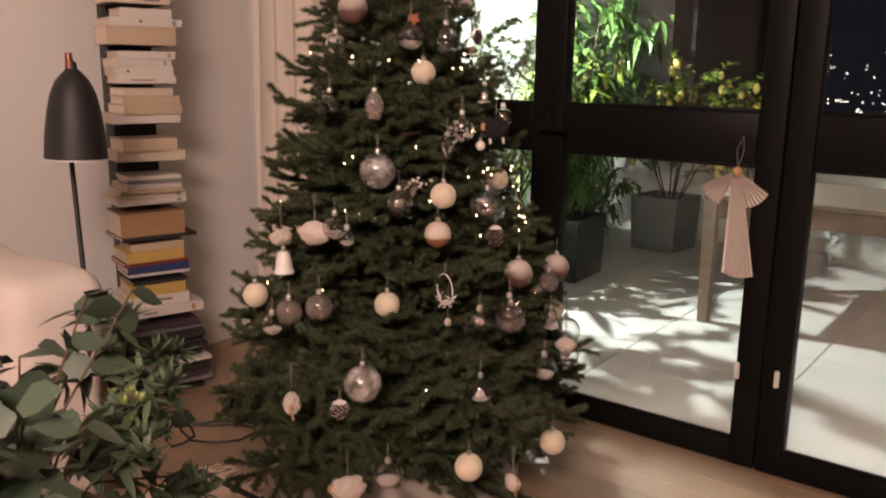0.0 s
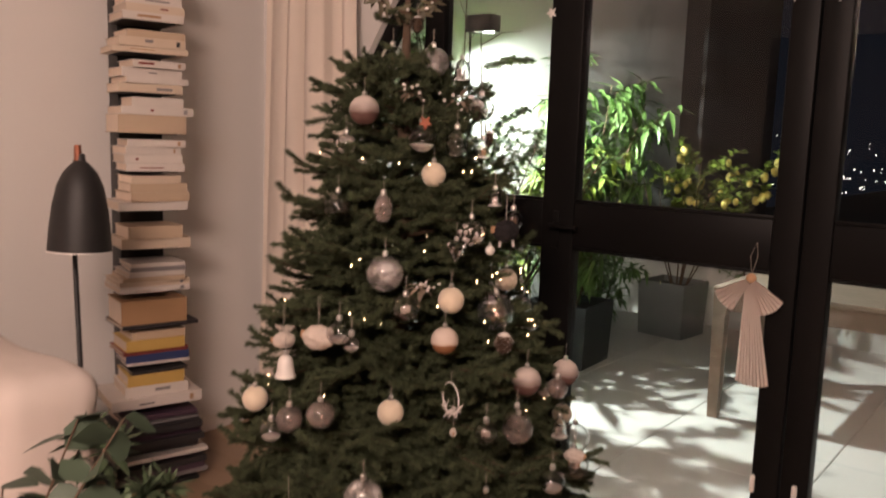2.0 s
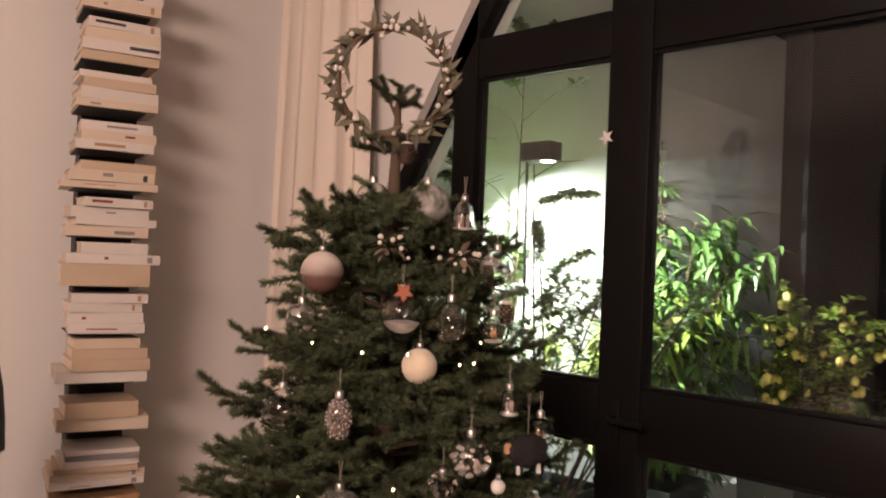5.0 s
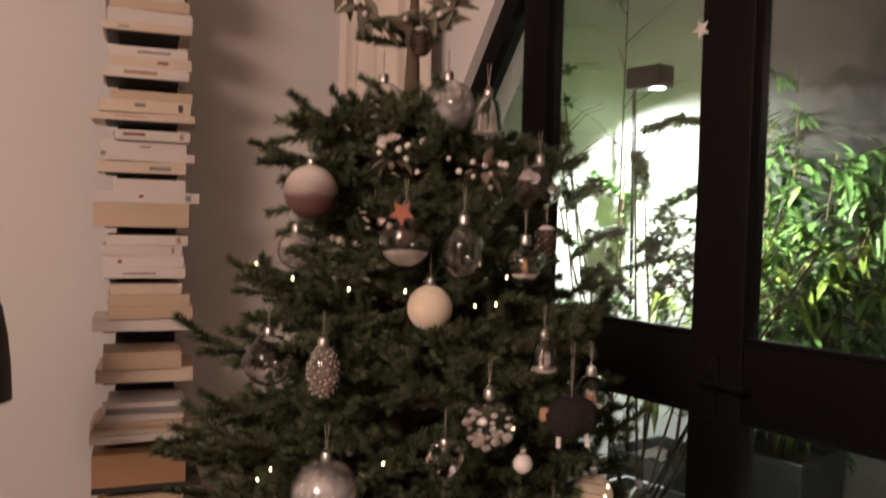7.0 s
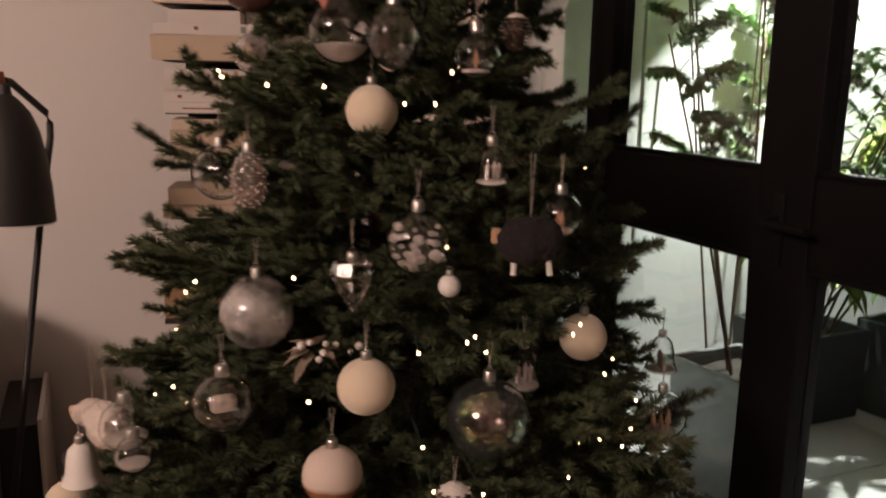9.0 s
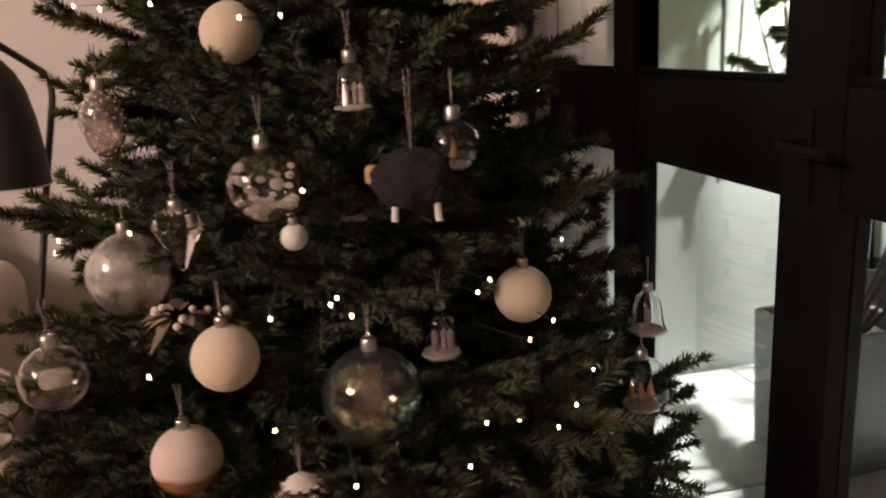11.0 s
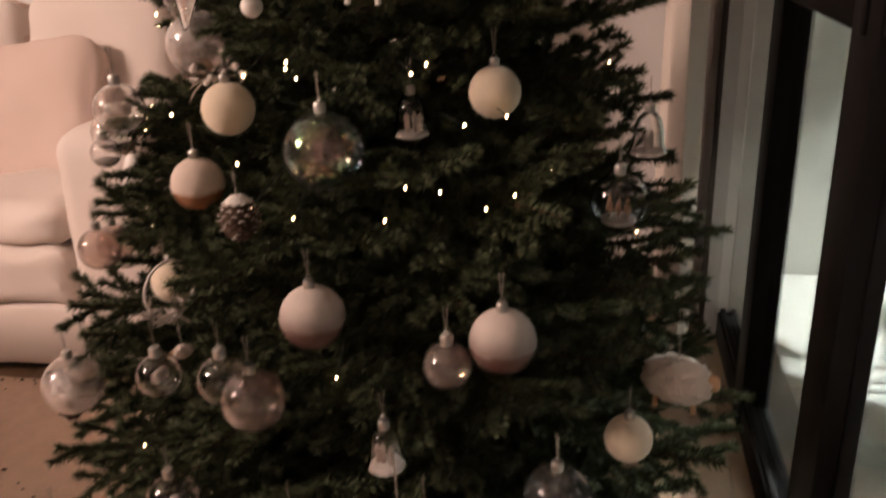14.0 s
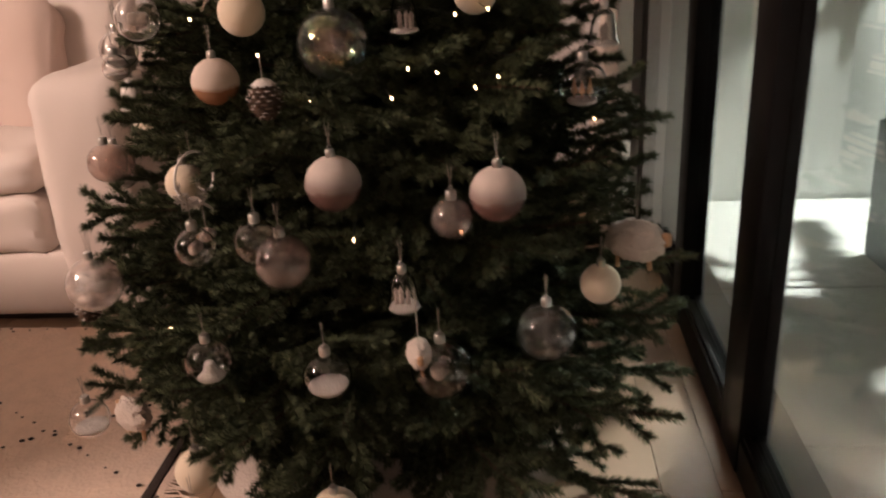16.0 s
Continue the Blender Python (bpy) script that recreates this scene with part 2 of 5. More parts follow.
def tube(points, radius, n=6, bm=None, taper=None):
    """A round bar along points; taper: the end's radius."""
    bm = bm or bmesh.new()
    pts = [Vector(p) for p in points]
    rings, up = [], Vector((0, 0, 1))
    for i, p in enumerate(pts):
        d = (pts[min(i + 1, len(pts) - 1)] - pts[max(i - 1, 0)]).normalized()
        side = d.cross(up if abs(d.z) < 0.95 else Vector((1, 0, 0))).normalized()
        other = side.cross(d)
        r = radius if taper is None else radius + (taper - radius) * i / (len(pts) - 1)
        rings.append([bm.verts.new(p + (side * math.cos(2 * math.pi * k / n) + other * math.sin(2 * math.pi * k / n)) * r) for k in range(n)])
    for a, b in zip(rings, rings[1:]):
        for k in range(n):
            bm.faces.new((a[k], a[(k + 1) % n], b[(k + 1) % n], b[k]))
    bm.faces.new(rings[0][::-1])
    bm.faces.new(rings[-1])
    return bm


def bow(a, b, sag, n=8):
    """Points of a hanging line from a to b."""
    a, b = Vector(a), Vector(b)
    return [a.lerp(b, i / n) - Vector((0, 0, sag * 4 * (i / n) * (1 - i / n))) for i in range(n + 1)]


def raw(name, verts, faces, mat, parent, label="", shade=False):
    me = bpy.data.meshes.new(name)
    me.from_pydata(verts, [], faces)
    me.materials.append(mat)
    smooth(me, shade)
    ob = new(name, me)
    ob.parent = parent
    return tagged(ob, label)


def structure(name, bm, mat, label, category, shade=False):
    ob = new(name, mesh_of(bm, name, mat, shade))
    return tagged(ob, label, category, kind="structure")


# ---- the room ----
XW, YG, YF = -3.42, 2.908, 2.875          # book wall, glass plane, inner face of the window frame
floor = structure("floor", box(XW, 3.2, -3.4, YF + 0.08, -0.12, -0.012), SOIL, "pale oak plank floor of the living room", "floor")
structure("wall_books", box(XW - 0.2, XW, -3.4, YF + 0.1, -0.1, 3.1), PLASTER, "white plastered wall behind sofa and books", "wall")
structure("wall_back", box(XW, 3.2, -3.6, -3.4, -0.1, 3.1), PLASTER, "plain white plastered wall", "wall")
# added out of view, so that the window glass reflects a dark area
structure("wall_panelling", box(-2.95, 3.2, -3.4, -3.36, 0.0, 2.62, 0.004), DARKPANEL, "added dark panel that darkens the reflection in the window", "panelling")
structure("wall_side", box(3.2, 3.4, -3.6, 2.95, -0.1, 3.1), PLASTER, "plain white plastered wall", "wall")
structure("ceiling", box(XW - 0.2, 3.4, -3.6, YF + 0.1, 2.85, 3.05), CEILING, "white painted ceiling", "ceiling")
structure("baseboard", box(XW, XW + 0.014, -3.3, 2.84, 0.0, 0.085, 0.004), WHITEPLASTIC, "white painted baseboard along the wall", "baseboard")


def slanted_wall():
    """The plaster beside the window: upright below, then following the slope of the gable."""
    bm = bmesh.new()
    xs = [(XW, -0.1), (-2.84, -0.1), (-2.84, 1.62), (-2.08, 2.80), (-2.08, 2.86), (XW, 2.86)]
    front = [bm.verts.new((x, 2.84, z)) for x, z in xs]
    back = [bm.verts.new((x, 3.06, z)) for x, z in xs]
    bm.faces.new(front)
    bm.faces.new(back[::-1])
    for i in range(len(xs)):
        j = (i + 1) % len(xs)
        bm.faces.new((front[j], front[i], back[i], back[j]))
    bmesh.ops.recalc_face_normals(bm, faces=bm.faces[:])
    return bm


structure("wall_window", slanted_wall(), PLASTER, "white plastered wall with a sloping edge beside the window", "wall")
structure("wall_window_side", box(0.95, 3.2, 2.84, 3.06, -0.1, 2.86), PLASTER, "plain white plastered wall beside the window", "wall")

window = thing("window_1", (0, 0, 0), "tall black steel-framed terrace window with transoms and a sloping side", "window", kind="structure")


def post(x0, x1, z0=0.0, z1=2.85, y0=YF, y1=2.942):
    return part("post", box(x0, x1, y0, y1, z0, z1, 0.006), BLACKMETAL, window)


POSTS = [(-2.42, -2.318), (-1.805, -1.668), (-0.945, -0.858), (-0.852, -0.765), (0.02, 0.15), (0.87, 0.95)]
part("jamb", box(-2.862, -2.84, YF - 0.05, 2.882, 0.0, 1.66, 0.004), BROWNMETAL, window, "dark brown window jamb")
for x0, x1 in POSTS:
    post(x0, x1)
bm = bmesh.new()
box(-0.75, 0.75, -0.045, 0.022, -0.04, 0.04, 0.005, bm=bm)
ob = part("sloping_post", bm, BLACKMETAL, window)
ob.matrix_world = Matrix.Translation((-2.43, 2.92, 2.21)) @ Matrix.Rotation(-math.atan2(1.5, 1.0), 4, "Y")
bays = [(-2.838, -2.42), (-2.318, -1.805), (-1.668, -0.945), (-0.765, 0.02), (0.15, 0.87)]
for i, (x0, x1) in enumerate(bays):
    part("rail", box(x0, x1, YF + 0.003, 2.938, 0.0, 0.085, 0.005), BLACKMETAL, window)
    part("rail", box(x0, x1, YF + 0.003, 2.938, 1.062, 1.232, 0.006), BLACKMETAL, window)
    if i:
        part("rail", box(x0, x1, YF + 0.003, 2.938, 2.165, 2.30, 0.006), BLACKMETAL, window)
    # thin steel bead round each pane
    for z0, z1 in ((0.085, 1.062), (1.232, 2.165)):
        part("bead", box(x0, x1, YG - 0.022, YG - 0.008, z1 - 0.012, z1, 0.002), BLACKMETAL, window)
        part("bead", box(x0, x1, YG - 0.022, YG - 0.008, z0, z0 + 0.012, 0.002), BLACKMETAL, window)
    for z0, z1 in ((0.085, 1.062), (1.232, 2.165), (2.30, 2.85)):
        if i == 0 and z0 > 2:
            continue
        ob = part("pane", box(x0, x1, YG, YG + 0.008, z0, z1), PANE, window, "clear window pane")
        ob.visible_shadow = False
structure("lintel", box(-2.0, 0.95, YF, 3.0, 2.85, 2.88), BLACKMETAL, "black steel head of the window", "trim")


def lever(x, z, name="door_handle"):
    h = part(name, box(x - 0.014, x + 0.014, YF - 0.006, YF + 0.003, z - 0.07, z + 0.07, 0.003), BLACKMETAL, window, "black lever handle on its plate")
    bm = tube([(x, YF, z + 0.02), (x, YF - 0.05, z + 0.02), (x + 0.03, YF - 0.058, z + 0.02), (x + 0.12, YF - 0.058, z + 0.018)], 0.008, 8)
    part("lever", bm, BLACKMETAL, h)


lever(-1.740, 1.125)
for x in (-0.936, -0.803):
    part("knob", lathe([(0, 0.03), (0.006, 0.029), (0.009, 0.024), (0.009, -0.024), (0.006, -0.029), (0, -0.03)], 12, at=(x, YF - 0.012, 0.352)), WHITEPLASTIC, window, "small white latch cover")


# ---- terrace ----
structure("ground", box(-60, 60, 9.0, 420, -30, -12.0), SOIL, "dark ground below the terrace, at night", "ground")
structure("terrace_base", box(XW - 0.2, 6.0, 2.99, 7.05, -0.30, -0.055), SOIL, "bed under the terrace slabs", "pavement")
structure("terrace_wall", box(-3.62, -3.40, 3.06, 8.0, -0.1, 3.60), RENDERWALL, "rough grey rendered terrace wall", "wall")
structure("parapet", box(-3.40, 6.0, 6.85, 7.02, -0.1, 0.62, 0.01), RENDERWALL, "low rendered parapet at the terrace edge", "wall")
structure("threshold", box(-2.84, 0.95, 2.945, 3.04, -0.06, 0.03, 0.004), ZINC, "metal threshold outside the window", "trim")
sky_wall = structure("neighbour_facade", box(-3.7, -3.4, 8.6, 11.0, -3, 9), DARKRENDER, "dark grey neighbouring facade at night", "wall")


def planter(place, w, h, mat, label, turn=0):
    t = thing("planter", Matrix.Translation(place) @ Matrix.Rotation(radians(turn), 4, "Z"), label, "planter", "terrace planters")
    bm = bmesh.new()
    k = 0.93
    outer0 = [bm.verts.new((x * w / 2 * k, y * w / 2 * k, 0)) for x, y in ((-1, -1), (1, -1), (1, 1), (-1, 1))]
    outer1 = [bm.verts.new((x * w / 2, y * w / 2, h)) for x, y in ((-1, -1), (1, -1), (1, 1), (-1, 1))]
    inner1 = [bm.verts.new((x * (w / 2 - 0.018), y * (w / 2 - 0.018), h)) for x, y in ((-1, -1), (1, -1), (1, 1), (-1, 1))]
    inner0 = [bm.verts.new((x * (w / 2 - 0.022), y * (w / 2 - 0.022), h - 0.1)) for x, y in ((-1, -1), (1, -1), (1, 1), (-1, 1))]
    for a, b in ((outer0, outer1), (outer1, inner1), (inner1, inner0)):
        for i in range(4):
            bm.faces.new((a[i], a[(i + 1) % 4], b[(i + 1) % 4], b[i]))
    bm.faces.new(outer0[::-1])
    bm.faces.new(inner0)
    bmesh.ops.bevel(bm, geom=bm.edges[:], offset=0.004, segments=1, affect="EDGES")
    part("pot", bm, mat, t, shade=False)
    bm = bmesh.new()
    bmesh.ops.create_grid(bm, x_segments=10, y_segments=10, size=w / 2 - 0.024, matrix=Matrix.Translation((0, 0, h - 0.05)))
    for v in bm.verts:
        v.co.z += noise.noise(v.co * 14) * 0.012
    part("soil", bm, SOIL, t)
    return t


def leaf_faces(verts, faces, p, d, up, length, width, fold=0.25, curl=0.2):
    """One folded leaf of eight triangles from p along d."""
    side = d.cross(up)
    if side.length < 1e-4:
        side = Vector((1, 0, 0))
    side.normalize()
    nrm = side.cross(d).normalized()
    i = len(verts)
    for s, w in ((0, 0.08), (0.3, 0.85), (0.62, 0.8), (1, 0.02)):
        c = p + d * length * s - nrm * (curl * length * s * s)
        e = side * (width * 0.5 * w)
        verts += [tuple(c - e + nrm * fold * width * w * 0.5), tuple(c), tuple(c + e + nrm * fold * width * w * 0.5)]
    for k in range(3):
        a = i + 3 * k
        faces += [(a, a + 1, a + 4, a + 3), (a + 1, a + 2, a + 5, a + 4)]


def shrub(name, place, label, height, spread, stems, leaves, length, width, mat, rnd, droop=0.3, bare=0.25, lean=(0, 0), tufted=False, fruit=0, clumped=1.0):
    """A potted plant: stems that fork, and folded leaves along or at the ends of their twigs."""
    t = thing(name, place, label, "plant", "terrace plants")
    verts, faces, ends = [], [], []
    bm = bmesh.new()
    for s in range(stems):
        a = 2 * math.pi * s / stems + rnd.uniform(-0.5, 0.5)
        out = spread * rnd.uniform(0.15, 0.5)
        top = Vector((math.cos(a) * out + lean[0], math.sin(a) * out + lean[1], height * rnd.uniform(0.6, 0.95)))
        base = Vector((math.cos(a) * 0.03, math.sin(a) * 0.03, -0.05))
        mid = base.lerp(top, 0.5) + Vector((rnd.uniform(-0.06, 0.06), rnd.uniform(-0.06, 0.06), 0))
        pts = [base, base.lerp(mid, 0.6), mid, mid.lerp(top, 0.6), top]
        tube(pts, 0.0065, 6, bm, 0.003)
        for f in range(7):
            k = bare + (1 - bare) * (f + 0.5) / 7
            p = pts[min(3, int(k * 4))].lerp(pts[min(4, int(k * 4) + 1)], k * 4 % 1)
            b = rnd.uniform(0, 2 * math.pi)
            d = Vector((math.cos(b), math.sin(b), rnd.uniform(0.2, 0.9))).normalized()
            end = p + d * spread * rnd.uniform(0.25, 0.6)
            mid2 = p.lerp(end, 0.5) + Vector((0, 0, 0.03))
            tube([p, mid2, end], 0.0026, 5, bm, 0.001)
            ends.append((p, mid2, end))
    part("stem", bm, TWIG, t)
    bearing = [e for e in ends if rnd.random() < clumped] or ends
    for _ in range(leaves):
        p, m2, e = rnd.choice(bearing)
        k = rnd.uniform(0.8, 1.0) if tufted else rnd.uniform(0.1, 1.0)
        q = p.lerp(m2, k * 2) if k < 0.5 else m2.lerp(e, k * 2 - 1)
        if (q + Vector(place) - Vector(SPOT_AT)).length < 0.45:
            continue
        b = rnd.uniform(0, 2 * math.pi)
        d = ((e - p).normalized() * 0.5 + Vector((math.cos(b), math.sin(b), rnd.uniform(-droop * 2, 0.6)))).normalized()
        leaf_faces(verts, faces, q, d, Vector((0, 0, 1)), length * rnd.uniform(0.6, 1.15), width * rnd.uniform(0.7, 1.15), 0.3, droop * rnd.uniform(0.3, 1.4))
    raw("foliage", verts, faces, mat, t, "", True)
    for _ in range(fruit):
        p, m2, e = rnd.choice(ends)
        bm = lathe([(0, 0.036), (0.008, 0.032), (0.022, 0.02), (0.026, 0.0), (0.022, -0.02), (0.009, -0.032), (0, -0.037)], 12)
        ob = part("lemon", bm, LEMON, t, "ripe yellow lemon")
        ob.matrix_local = Matrix.Translation(m2.lerp(e, rnd.random()) - Vector((0, 0, 0.045))) @ Matrix.Rotation(rnd.uniform(-0.5, 0.5), 4, "X") @ Matrix.Scale(rnd.uniform(0.85, 1.2), 4)
    return t


R = random.Random(11)
planter((-2.690, 3.745, -0.02), 0.335, 0.46, ZINC, "grey square metal planter on the terrace", 3)
planter((-2.855, 5.01, -0.02), 0.46, 0.42, DARKZINC, "dark square planter with a bushy plant", 4)
planter((-2.66, 6.32, -0.02), 0.40, 0.43, ZINC, "grey square planter with a lemon tree", -6)
planter((-3.15, 4.52, -0.02), 0.40, 0.40, DARKZINC, "dark planter below the terrace spotlight", 0)
shrub("small_leaved_shrub", (-2.70, 3.75, 0.40), "thin shrub with small dark oval leaves", 1.75, 0.70, 5, 5200, 0.042, 0.026, LEAF, R, 0.35, 0.36, (-0.34, 0.06), clumped=0.6)
shrub("arching_shrub", (-2.66, 3.76, 0.40), "arching shrub with small oval leaves over the planter", 1.36, 0.85, 6, 2300, 0.046, 0.028, LEAF, random.Random(21), 0.3, 0.35, (0.34, 0.26), clumped=0.7)
shrub("broadleaf_bush", (-2.85, 5.01, 0.34), "dense bush with long drooping green leaves", 1.60, 0.62, 9, 1250, 0.19, 0.044, LEAF, R, 0.55, 0.10, (0.10, 0.10))
shrub("tall_oleander", (-3.12, 5.40, -0.02), "tall slender shrub with narrow leaves against the wall", 2.65, 0.40, 5, 760, 0.14, 0.034, LEAF, R, 0.35, 0.25, (-0.08, 0.1))
shrub("lemon_tree", (-2.62, 6.32, 0.36), "small lemon tree with ripe yellow fruit", 1.22, 0.95, 8, 2400, 0.075, 0.042, LEAFBRIGHT, R, 0.2, 0.2, (0.1, 0), False, 75)
shrub("bright_green_plant", (-3.12, 4.58, 0.33), "bright green leafy plant lit by the spotlight", 1.20, 0.66, 6, 330, 0.19, 0.05, LEAFBRIGHT, R, 0.6, 0.2, (0.40, -0.04))
shrub("climbing_shrub", (-3.27, 4.20, -0.02), "tall climbing shrub with fine branches on the wall", 3.00, 0.66, 3, 2600, 0.058, 0.035, LEAF, R, 0.2, 0.62, (0.0, -0.12))
shrub("trailing_plant", (-3.10, 5.85, -0.02), "leafy plant with arching stems on the terrace", 0.95, 0.55, 6, 420, 0.15, 0.040, LEAF, R, 0.5, 0.1)
shrub("parapet_plant", (-2.05, 6.60, -0.02), "low feathery plant along the parapet", 0.95, 0.70, 8, 1100, 0.07, 0.024, LEAF, R, 0.4, 0.2)

spot = thing("garden_spotlight", (-3.21, 4.33, 2.11), "small black garden spotlight on a pole, shining downwards", "lamp")
part("housing", box(-0.065, 0.13, -0.055, 0.055, 0.0, 0.10, 0.006), BLACKMETAL, spot)
part("pole", tube([(-0.07, 0.06, -2.12), (-0.066, 0.03, -0.8), (-0.06, 0.0, 0.06)], 0.008, 8), BLACKMETAL, spot)
part("lens", lathe([(0, 0.0), (0.035, 0.0), (0.035, 0.004), (0, 0.004)], 16, at=(0.08, 0, -0.006)), SPOTFACE, spot, "bright white lens")


def outdoor_table():
    t = thing("terrace_table", (-0.70, 4.98, -0.02), "weathered wooden terrace table with square legs", "table")
    for i in range(8):
        y = -0.46 + i * 0.115
        part("plank", box(-1.0, 1.0, y, y + 0.109, 0.705, 0.735, 0.003, 1), TEAK, t)
    for y in (-0.43, 0.39):
        part("apron", box(-0.93, 0.93, y, y + 0.03, 0.60, 0.703, 0.003, 1), TEAK, t)
    for x in (-0.985, 0.925):
        part("apron", box(x + 0.012, x + 0.042, -0.38, 0.38, 0.60, 0.703, 0.003, 1), TEAK, t)
    for x in (-0.96, 0.96):
        for y in (-0.43, 0.43):
            bm = bmesh.new()
            bmesh.ops.create_cone(bm, cap_ends=True, segments=4, radius1=0.038, radius2=0.052, depth=0.70, matrix=Matrix.Translation((x, y, 0.352)) @ Matrix.Rotation(radians(45), 4, "Z"))
            part("leg", bm, TEAK, t, shade=False)


outdoor_table()

shower = thing("outdoor_shower", (-3.40, 3.75, 0), "slim steel outdoor shower on the terrace wall", "shower")
part("riser", tube([(0.04, 0, 0.75), (0.04, 0, 1.72), (0.055, 0, 1.755), (0.09, 0, 1.77), (0.26, 0, 1.77)], 0.009, 8), SILVER, shower)
part("shower_head", lathe([(0, 0.012), (0.02, 0.012), (0.075, 0.004), (0.075, -0.004), (0, -0.004)], 20, at=(0.27, 0, 1.757)), SILVER, shower)
part("valve", box(0.0, 0.06, -0.06, 0.06, 0.93, 0.97, 0.008), SILVER, shower)
part("hose", tube(bow((0.05, 0.03, 0.93), (0.05, 0.07, 1.45), 0.16, 12), 0.006, 6), SILVER, shower)
# lights of the town across the valley
town = thing("town_lights", (0, 0, 0), "scattered warm lights of a distant town at night", "city lights", kind="stuff")
verts, faces = [], []
for _ in range(700):
    y = R.uniform(180, 400)
    x = R.uniform(-1.2, 0.5) * y * 0.75
    z = 1.4 + (R.betavariate(1.5, 2.8) * 0.085 - 0.05) * y
    s = y * R.uniform(0.0002, 0.0006)
    i = len(verts)
    for dx, dy, dz in ((-1, 0, 0), (1, 0, 0), (0, -1, 0), (0, 1, 0), (0, 0, -1), (0, 0, 1)):
        verts.append((x + dx * s * R.uniform(1, 2.5), y + dy * s, z + dz * s))
    faces += [(i + a, i + b, i + c) for a, b, c in ((0, 2, 5), (2, 1, 5), (1, 3, 5), (3, 0, 5), (2, 0, 4), (1, 2, 4), (3, 1, 4), (0, 3, 4))]
raw("light_field", verts, faces, CITY, town)

# ---- furniture ----
TOWER = pose(-3.035, 1.98, 0, 0, 0, -15)
bookcase = thing("book_tower", TOWER, "slim black column bookcase holding flat stacks of books", "bookcase")
part("column", box(-0.34, -0.21, -0.070, 0.105, 0.0, 2.62, 0.004), LAMPBLACK, bookcase)
part("foot", box(-0.34, 0.02, -0.17, 0.17, 0.0, 0.016, 0.003), LAMPBLACK, bookcase)
SHELVES = [0.035, 0.150, 0.350, 0.515, 0.668, 0.812, 0.985, 1.135, 1.290, 1.437, 1.592, 1.742, 1.862, 1.995, 2.142, 2.30, 2.45]
for z in SHELVES:
    part("shelf", box(-0.21, -0.01, -0.10, 0.10, z - 0.004, z, 0.001, 1), LAMPBLACK, bookcase)

COVERS = {}


def cover(colour):
    if colour not in COVERS:
        COVERS[colour] = material("book_cover", colour, 0.5, fine=180, bump=0.08, mix=0.25, scale=12)
    return COVERS[colour]


WHITE, IVORY, BEIGE, TAN, OCHRE = (0.62, 0.56, 0.51), (0.60, 0.49, 0.38), (0.50, 0.38, 0.27), (0.36, 0.21, 0.11), (0.52, 0.34, 0.10)
NAVY, RED, DARK, GREY, PLUM = (0.03, 0.045, 0.13), (0.20, 0.04, 0.035), (0.03, 0.027, 0.028), (0.22, 0.20, 0.20), (0.07, 0.04, 0.06)


def book(z, h, w, d, colour, dy=0.0, dx=0.0, turn=0.0, label=""):
    """A closed book lying flat, its spine to the room: h thick, w along the spine, d deep."""
    t = thing("book", TOWER @ pose(dx - d / 2, dy + 0.012, z, 0, 0, turn), label or BOOKWORD[colour], "book", "stacked books")
    c = min(0.0022, h * 0.14)
    bm = box(-d / 2, d / 2, -w / 2, w / 2, 0, c)
    box(-d / 2, d / 2, -w / 2, w / 2, h - c, h, bm=bm)
    box(d / 2 - 0.003, d / 2, -w / 2, w / 2, c, h - c, bm=bm)
    part("cover", bm, cover(colour), t, shade=False)
    part("page_block", box(-d / 2 + 0.004, d / 2 - 0.003, -w / 2 + 0.004, w / 2 - 0.004, c, h - c), PAPER, t, "cream page block", shade=False)
    return t


